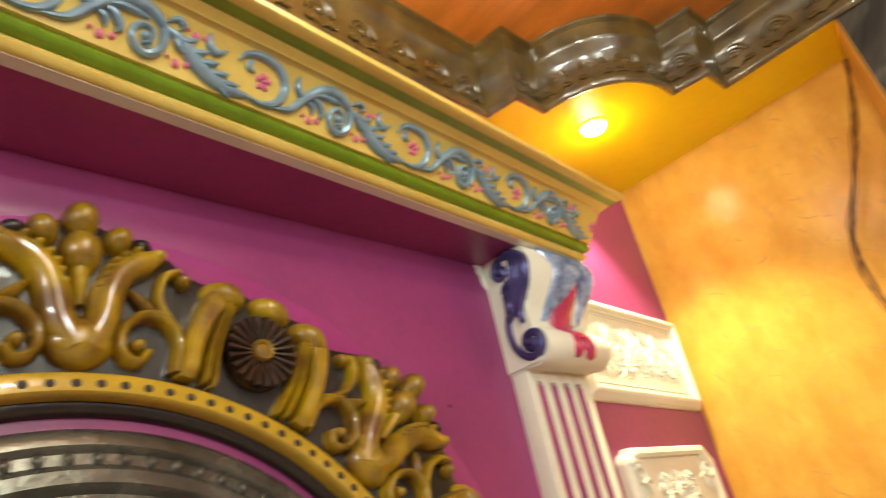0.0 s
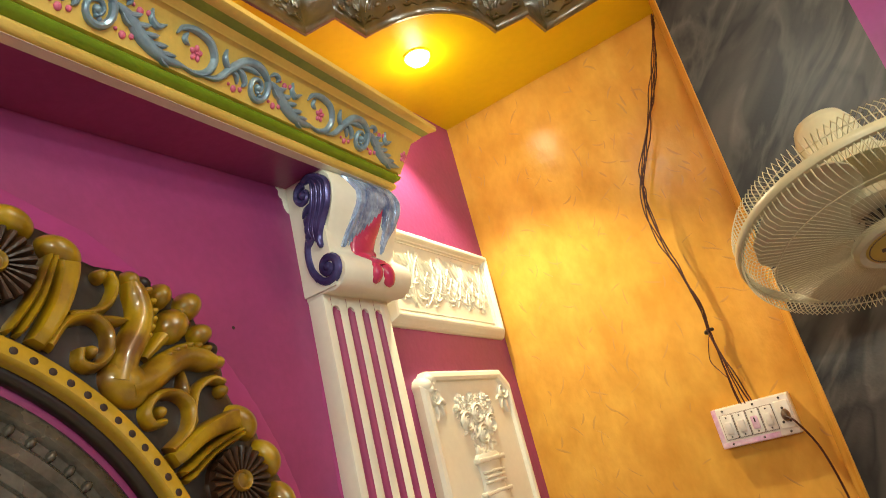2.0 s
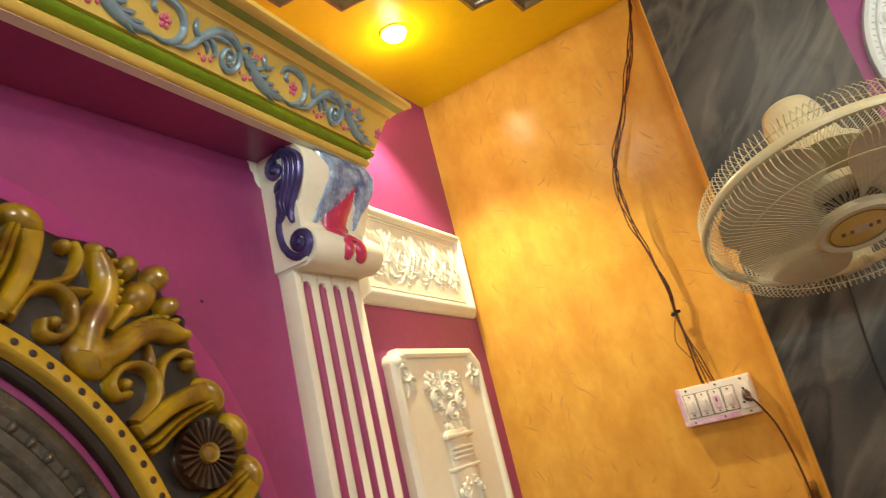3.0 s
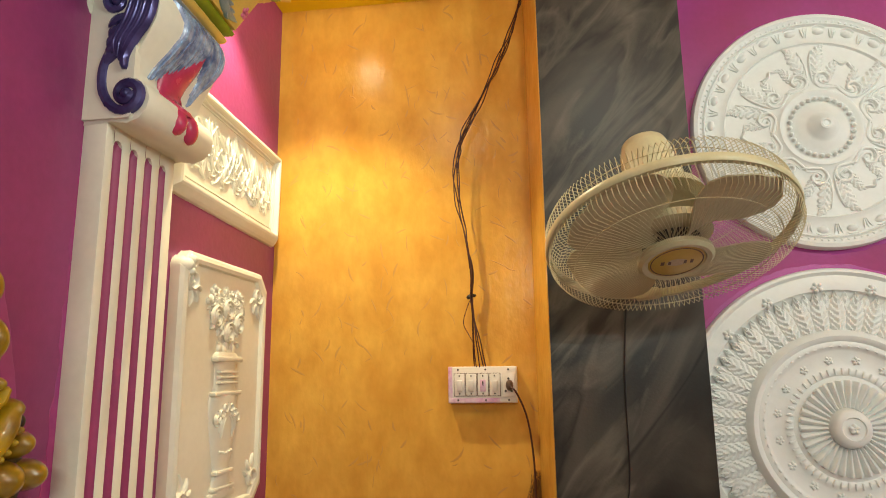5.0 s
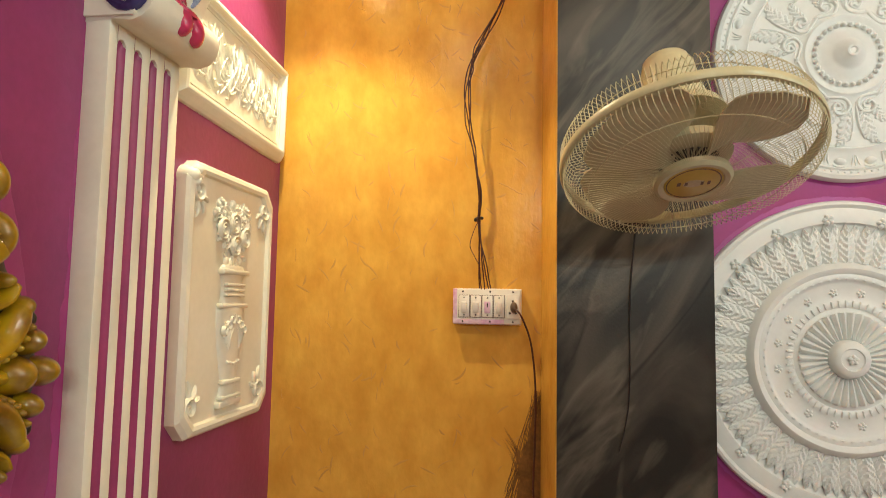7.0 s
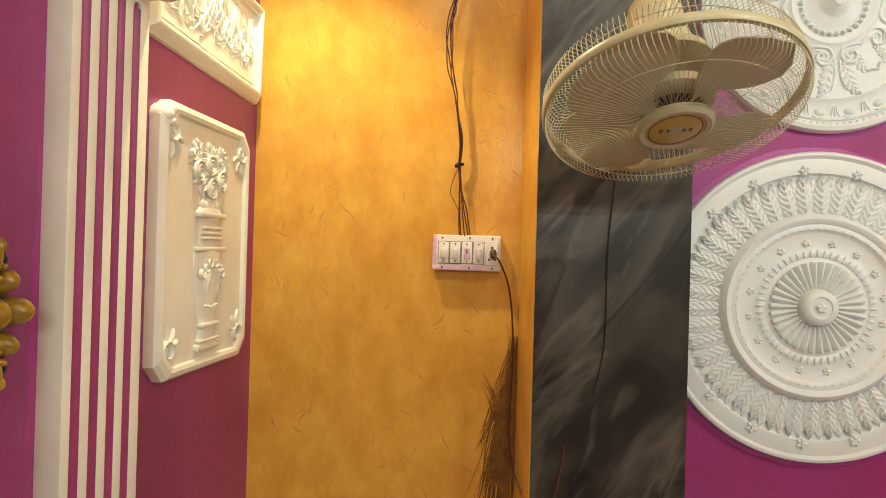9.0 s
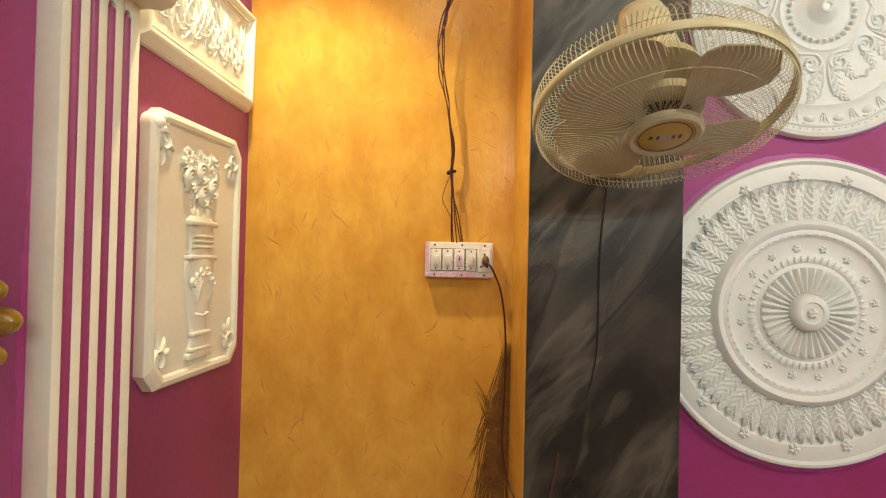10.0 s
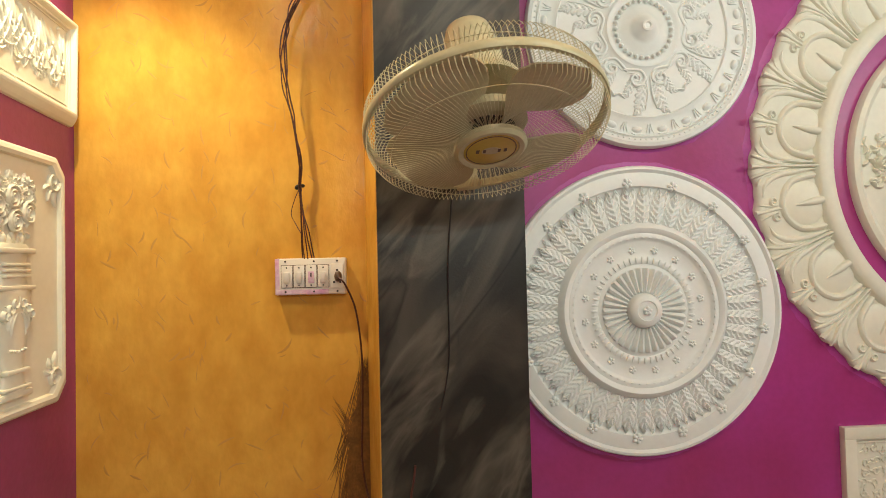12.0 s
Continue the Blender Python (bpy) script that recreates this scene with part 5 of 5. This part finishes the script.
# ---- orange wall: switch board, cables, brush marks ----
board = thing("switch_board", "white plastic switch board with lilac paint smears", "switch board", on_back(-0.201, 1.406))
BW, BH, BD = 0.184, 0.097, 0.036
part("box", slab((0, 0, 0), (BW, BH, BD - 0.006), 0.003), SWITCHW, board)
part("face_plate", slab((0.002, 0.002, BD - 0.008), (BW - 0.002, BH - 0.002, BD), 0.003), SWITCHW, board)
part("paint_smear", slab((0.002, 0.002, BD - 0.002), (0.138, 0.014, BD + 0.0008), 0.0004), LILAC, board, "lilac paint smear")
part("paint_smear", slab((-0.0008, 0.001, 0.004), (0.011, BH - 0.001, BD + 0.0006), 0.002), LILAC, board, "lilac paint smear")
for k in range(4):
    u = 0.016 + 0.0315 * k
    part("module_gap", slab((u - 0.0013, 0.0186, BD - 0.001), (u + 0.0293, 0.0794, BD + 0.0007), 0.0004), PLUGM, board, "dark gap round a switch")
    mod = part("switch", slab((u, 0.020, BD - 0.001), (u + 0.028, 0.078, BD + 0.004), 0.002), SWITCHW, board)
    if k != 2:
        bm = slab((u + 0.006, 0.031, BD + 0.003), (u + 0.022, 0.061, BD + 0.011), 0.003)
        for v in bm.verts:
            if v.co.z > BD + 0.006:
                v.co.z += (v.co.y - 0.046) * 0.14
        part("rocker", bm, SWITCHW, mod)
    else:
        part("indicator", slab((u + 0.006, 0.031, BD + 0.003), (u + 0.022, 0.062, BD + 0.006), 0.002), LILAC, mod, "indicator lens in a grey frame")
        part("indicator_slot", slab((u + 0.0125, 0.047, BD + 0.005), (u + 0.0155, 0.058, BD + 0.007)), SCREW, mod)
    for v in (0.0255, 0.072):
        part("screw", lathe(bmesh.new(), [(0.0022, BD + 0.003), (0.0022, BD + 0.0052), (0.0, BD + 0.0056)], 8, (u + 0.014, v)), SCREW, mod)
sock = part("socket", slab((0.144, 0.016, BD - 0.001), (0.178, 0.082, BD + 0.004), 0.003), SWITCHW, board)
for du, dv in ((0, 0.014), (-0.008, -0.018), (0.008, -0.018)):
    part("socket_hole", lathe(bmesh.new(), [(0.0032, BD + 0.003), (0.0032, BD + 0.0046), (0.0, BD + 0.0046)], 10, (0.161 + du, 0.050 + dv)), SCREW, sock)
for u in (0.026, 0.100, 0.161):
    for v in (0.0085, 0.0885):
        part("screw", lathe(bmesh.new(), [(0.0028, BD - 0.001), (0.0028, BD + 0.0015), (0.0, BD + 0.002)], 8, (u, v)), SCREW, board)

bm = bmesh.new()
lathe(bm, [(0.0, 0.0), (0.0095, 0.0), (0.010, 0.010), (0.008, 0.018), (0.005, 0.022), (0.0, 0.023)], 14)
for v in bm.verts:
    v.co.y *= 1.5
plug = thing("plug", "brown plug in the socket with a cable", "plug", on_back(-0.037, 1.453, BD + 0.004), bm, PLUGM)
cord = curve([(-0.036, 1.938, 1.450), (-0.018, 1.930, 1.432), (0.008, 1.945, 1.362), (0.021, 1.955, 1.240), (0.020, 1.955, 1.090), (0.018, 1.950, 0.963), (0.040, 1.905, 0.870), (0.080, 1.815, 0.840), (0.122, 1.770, 0.870), (0.142, 1.780, 0.950), (0.150, 1.790, 1.000)], 8)
thing("power_cable", "thin dark cable hanging from the plug", "cable", None, tube(bmesh.new(), cord, 0.0028), WIRE)

LINE = [(0.034, 1.975, 2.600), (0.020, 1.965, 2.540), (0.000, 1.960, 2.470), (-0.040, 1.955, 2.375), (-0.090, 1.950, 2.270), (-0.140, 1.950, 2.170), (-0.166, 1.950, 2.075), (-0.163, 1.955, 1.950), (-0.146, 1.960, 1.850), (-0.132, 1.965, 1.760), (-0.134, 1.970, 1.690), (-0.128, 1.972, 1.610), (-0.116, 1.972, 1.500)]
rnd = random.Random(2)
RUN = curve(LINE, 3)
for k in range(5):
    pts = []
    for i, p in enumerate(RUN):
        t = i / (len(RUN) - 1)
        spread = (0.0100 * math.sin(math.pi * min(1, t * 1.35)) + 0.0026) * (0.55 + 0.45 * math.sin(i * 0.9 + k * 2.1)) + rnd.uniform(0, 0.0018)
        ph = k * 1.257 + i * (0.42 if k % 2 else -0.30) + rnd.uniform(-0.5, 0.5)
        fan = 0.007 * (k - 2) * max(0.0, (t - 0.88) / 0.12)
        pts.append((p[0] + spread * math.cos(ph) + fan, p[1] + 0.006 * math.sin(ph), p[2]))
    thing("wall_cable", "dark red cable drooping loosely down the orange wall", "cable", None, tube(bmesh.new(), curve(pts, 3), 0.0017, 5), WIRE, group="cables to the switch board")
loop = curve([(-0.136, 1.972, 1.690), (-0.150, 1.970, 1.655), (-0.158, 1.970, 1.620), (-0.146, 1.972, 1.592), (-0.134, 1.972, 1.570)], 6)
thing("loose_wire", "thin loose wire end curling from the cables", "cable", None, tube(bmesh.new(), loop, 0.0011, 5), WIRE)
bm = bmesh.new()
dome(bm, 0, 0, 0.010, 0.007, 0.010, turn=0.4)
dome(bm, 0.012, 0.003, 0.006, 0.005, 0.008)
thing("tape_knot", "black tape knot round the cables", "tape", on_back(-0.140, 1.693, 0.024), bm, BLACKWIRE)

rnd = random.Random(12)
bm = bmesh.new()
for k in range(300):
    u, v = rnd.uniform(XL + 0.03, PIER_L - 0.05), rnd.uniform(0.55, 2.58)
    a = rnd.choice((rnd.uniform(-70, -20), rnd.uniform(15, 75), rnd.uniform(70, 110)))
    l = rnd.uniform(0.018, 0.056)
    ridge(bm, arc((u, v), polar(l, a, (u, v)), rnd.uniform(-0.16, 0.16), 5), rnd.uniform(0.0010, 0.0034), 0.0004, 0.0, n=2)
thing("brush_flecks", "small darker comma-shaped brush flecks on orange paint", "brush marks", on_back(0, 0, 0.0), bm, FLECK, kind="stuff")
bm = bmesh.new()
for k in range(300):
    t = rnd.random()
    u0, v0 = 0.030 + rnd.gauss(0, 0.007), 1.235 - 0.16 * rnd.random()
    u1, v1 = -0.008 + rnd.gauss(0, 0.030), 0.62 + rnd.uniform(0, 0.35)
    if u1 > 0.034:
        u1 = 0.034 - rnd.random() * 0.03
    ridge(bm, arc((u0, v0), (u1, v1), rnd.uniform(-0.05, 0.03), 8), rnd.uniform(0.0006, 0.0016), 0.0006, 0.0003, n=2)
for k in range(16):
    u0, v0 = -0.050 + rnd.gauss(0, 0.012), 1.110 + rnd.uniform(-0.06, 0.02)
    ridge(bm, arc((u0, v0), (-0.020 + rnd.gauss(0, 0.010), 0.93 + rnd.uniform(-0.05, 0.05)), 0.12, 8), rnd.uniform(0.0006, 0.0012), 0.0006, 0.0003, n=2)
thing("brush_strokes", "brown fanned brush strokes under the hanging cable", "brush marks", on_back(0, 0, 0.0), bm, BRUSH, kind="stuff")

pull = curve([(0.262, 1.775, 1.760), (0.250, 1.788, 1.620), (0.239, 1.790, 1.474), (0.237, 1.790, 1.269), (0.228, 1.790, 1.190), (0.213, 1.790, 1.125)], 8)
thing("pull_cord", "thin black pull cord hanging against the pier", "cord", None, tube(bmesh.new(), pull, lambda t: 0.0026 - 0.0012 * t, 6), BLACKWIRE)

# ---- lamps ----
down = thing("downlight", "warm glowing recessed ceiling bulb", "ceiling lamp", Matrix.Translation((DOWN[0], DOWN[1], CEIL)) @ Matrix.Rotation(math.pi, 4, "X"))
part("trim_ring", lathe(bmesh.new(), [(0.034, 0.0), (0.042, 0.0), (0.042, 0.003), (0.038, 0.005), (0.034, 0.003), (0.034, 0.0)], 32), YELLOW, down)
part("bulb", lathe(bmesh.new(), [(0.034, -0.004), (0.034, 0.006), (0.028, 0.016), (0.014, 0.022), (0.0, 0.024)], 24), GLOWWARM, down)
# tube-shaped bodies for the two added fill lights, out of view
for (tx, ty, tz), turn in FILLS:
    fill_ob = thing("fill_light", "added white fill light in tube form on an unseen wall", "tube light", Matrix.Translation((tx, ty, tz)) @ Matrix.Rotation(radians(turn), 4, "Z"), group="tube lights")
    part("batten", slab((-0.61, -0.06, -0.02), (0.61, -0.02, 0.025), 0.004), SWITCHW, fill_ob)
    part("tube", tube(bmesh.new(), [Vector((-0.59, 0, 0)), Vector((0, 0, 0)), Vector((0.59, 0, 0))], 0.013, 12), FILLGLOW, fill_ob, "glowing tube of an added fill light")
    for u in (-0.60, 0.60):
        part("end_cap", slab((u - 0.012, -0.022, -0.018), (u + 0.012, 0.018, 0.018), 0.003), SWITCHW, fill_ob)
for bx, by in BULBS:
    b = thing("ceiling_bulb", "white glowing bulb on the tray ceiling", "ceiling lamp", Matrix.Translation((bx, by, TRAY)) @ Matrix.Rotation(math.pi, 4, "X"), group="tray bulbs")
    part("holder", lathe(bmesh.new(), [(0.035, -0.002), (0.035, 0.020), (0.020, 0.030), (0.018, 0.055), (0.0, 0.056)], 24), SWITCHW, b)
    part("globe", lathe(bmesh.new(), [(0.016, 0.050), (0.020, 0.060), (0.028, 0.075), (0.028, 0.092), (0.018, 0.106), (0.0, 0.110)], 24), GLOWCOOL, b)


# ---- wall fan ----
def rod(bm, a, b, r, n=12):
    return tube(bm, [Vector(a), (Vector(a) + Vector(b)) / 2, Vector(b)], r, n)


HUB = Vector((0.276, 1.334, 1.677))
AXIS = Vector((0.090, -0.365, -0.927)).normalized()
side_x = Vector((1, 0, 0)) - AXIS * AXIS.x
side_x.normalize()
side_y = AXIS.cross(side_x)
FAN = Matrix((
    (side_x.x, side_y.x, AXIS.x, HUB.x - AXIS.x * 0.044),
    (side_x.y, side_y.y, AXIS.y, HUB.y - AXIS.y * 0.044),
    (side_x.z, side_y.z, AXIS.z, HUB.z - AXIS.z * 0.044),
    (0, 0, 0, 1)))
R = 0.213
fan = thing("wall_fan", "dusty cream plastic wall fan tilted downwards on the pier", "fan", FAN)
bm = bmesh.new()
lathe(bm, [(R - 0.005, -0.008), (R + 0.002, -0.008), (R + 0.004, -0.005), (R + 0.004, 0.005), (R + 0.002, 0.008), (R - 0.005, 0.008), (R - 0.005, -0.008)], 96)
part("rim", bm, CREAM, fan)


def grille(front_side):
    """Bent wires from the hub out to the rim, with a support ring."""
    bm = bmesh.new()
    s = 1 if front_side else -1
    n, twist = (138 if front_side else 138), (9 if front_side else -9)
    for k in range(n):
        a = 360 / n * k
        pts = []
        for r, w, q in ((0.060, 0.047, 0.0), (0.100, 0.047, 0.25), (0.145, 0.046, 0.5), (0.182, 0.043, 0.75), (0.203, 0.040, 0.88), (0.212, 0.026, 0.97), (R - 0.001, 0.004, 1.0)):
            u, v = polar(r, a + twist * q)
            pts.append(Vector((u, v, s * w * (1.0 if front_side else 1.25))))
        tube(bm, pts, lambda t: 0.00042 + 0.00068 * t * t, 4)
    for r, w in ((0.172, 0.0440),):
        ring_pts = [Vector((*polar(r, 6 * i), s * w * (1.0 if front_side else 1.25))) for i in range(61)]
        tube(bm, ring_pts, 0.0009, 4)
    return bm


part("front_grille", grille(True), WIRECREAM, fan, "cream wire grille")
part("rear_grille", grille(False), WIRECREAM, fan, "cream wire grille")
cap = part("badge_cap", lathe(bmesh.new(), [(0.064, 0.040), (0.064, 0.049), (0.058, 0.054), (0.050, 0.053), (0.048, 0.050), (0.0, 0.050)], 48), CREAM, fan)
part("badge", lathe(bmesh.new(), [(0.048, 0.050), (0.048, 0.0512), (0.045, 0.0522), (0.0, 0.0524)], 40), BADGE, cap, "yellow oval badge")
bm = bmesh.new()
for u, w in ((-0.024, 0.006), (-0.012, 0.005), (0.014, 0.005), (0.025, 0.005)):
    block(bm, (u - w * 0.5, -0.005, 0.0520), (u + w * 0.5, 0.005, 0.0530))
part("badge_smudge", prism(bmesh.new(), [(0.017 * math.cos(a * 0.5236) * (1.0 + 0.1 * math.sin(a * 2.1)), 0.011 * math.sin(a * 0.5236)) for a in range(12)], 0.0518, 0.0529), BLADE, cap, "brown rubbed patch")
part("badge_line", lathe(bmesh.new(), [(0.0450, 0.0518), (0.0445, 0.0528), (0.0430, 0.0528), (0.0425, 0.0518)], 40), PLUGM, cap, "brown line round the badge")
part("lettering_bar", bm, PLUGM, cap, "dark bars of lettering")


def blade_mesh():
    bm = bmesh.new()
    rows = []
    for i in range(13):
        t = i / 12
        r = 0.040 + 0.162 * t
        wide = 25 + 19 * math.sin(math.pi * min(1, 0.06 + 0.78 * t)) - 8 * t
        mid = 10 * t
        if t > 0.85:
            wide *= 1 - 0.55 * ((t - 0.85) / 0.15) ** 2
        row = []
        for k in range(9):
            s = k / 8 * 2 - 1
            u, v = polar(r, mid + s * wide)
            row.append(bm.verts.new((u, v, 0.004 + 0.024 * s * (1 - 0.45 * t) + 0.006 * (1 - s * s))))
        rows.append(row)
    for a, b in zip(rows, rows[1:]):
        for k in range(8):
            bm.faces.new((a[k], a[k + 1], b[k + 1], b[k]))
    r = bmesh.ops.extrude_face_region(bm, geom=list(bm.faces))
    for v in r["geom"]:
        if isinstance(v, bmesh.types.BMVert):
            v.co.z -= 0.003
    return mesh_of("blade", bm, BLADE)


blade = blade_mesh()
for k in range(4):
    part("blade", blade, None, fan, "dusty beige blade", Matrix.Rotation(radians(90 * k + 39), 4, "Z"))
hub = part("spinner", lathe(bmesh.new(), [(0.072, -0.014), (0.074, 0.002), (0.062, 0.010), (0.048, 0.013), (0.0, 0.014)], 36), BLADE, fan)
# shade between the wires behind the badge, put in as dark ribs
shade_rib = mesh_of("hub_shade_rib", ridge(bmesh.new(), [(r, 0) for r in (0.016, 0.026, 0.038, 0.050)], 0.0034, 0.0022, 0.0132, shape=grow, n=3), HUBSHADE)
for k in range(26):
    part("hub_shade_rib", shade_rib, None, hub, "dark rib painted as shade on the spinner", Matrix.Rotation(2 * math.pi * k / 26, 4, "Z"))
bm = bmesh.new()
lathe(bm, [(0.0, -0.222), (0.026, -0.220), (0.042, -0.210), (0.048, -0.190), (0.052, -0.140), (0.060, -0.095), (0.078, -0.085), (0.084, -0.066), (0.0, -0.0625)], 40)
part("motor_housing", bm, CREAM, fan)
bm = bmesh.new()
block(bm, (-0.034, -R - 0.004, -0.012), (0.014, -R + 0.010, 0.012), 0.004)
part("rim_clip", bm, CREAM, fan)
inv = FAN.inverted()


def here(x, y, z):
    return inv @ Vector((x, y, z))


motor_end = FAN @ Vector((0, 0, -0.16))
bm = bmesh.new()
rod(bm, here(motor_end.x, motor_end.y, motor_end.z), here(0.268, 1.60, 1.80), 0.022)
rod(bm, here(0.268, 1.59, 1.81), here(0.265, PIER_Y, 1.74), 0.020)
part("arm", bm, CREAM, fan)
bm = slab((0.215, PIER_Y - 0.022, 1.66), (0.315, PIER_Y, 1.82), 0.006)
bm.transform(inv)
part("wall_bracket", bm, CREAM, fan)

# ---- floor tiles ----
tile = mesh_of("tile", slab((0.0, 0.0, 0.0), (0.597, 0.597, 0.008), 0.0015), FLOORM, False)
floor = bpy.data.objects["floor"]
for i in range(6):
    for j in range(8):
        x, y = XL + 0.003 + 0.6 * i, YB + 0.003 + 0.6 * j
        wide, deep = min(0.597, XR - 0.003 - x), min(0.597, YF - 0.003 - y)
        if wide > 0.02 and deep > 0.02:
            part("tile", tile, None, floor, m=Matrix.Translation((x, y, 0.0)) @ Matrix.Diagonal((wide / 0.597, deep / 0.597, 1, 1)))
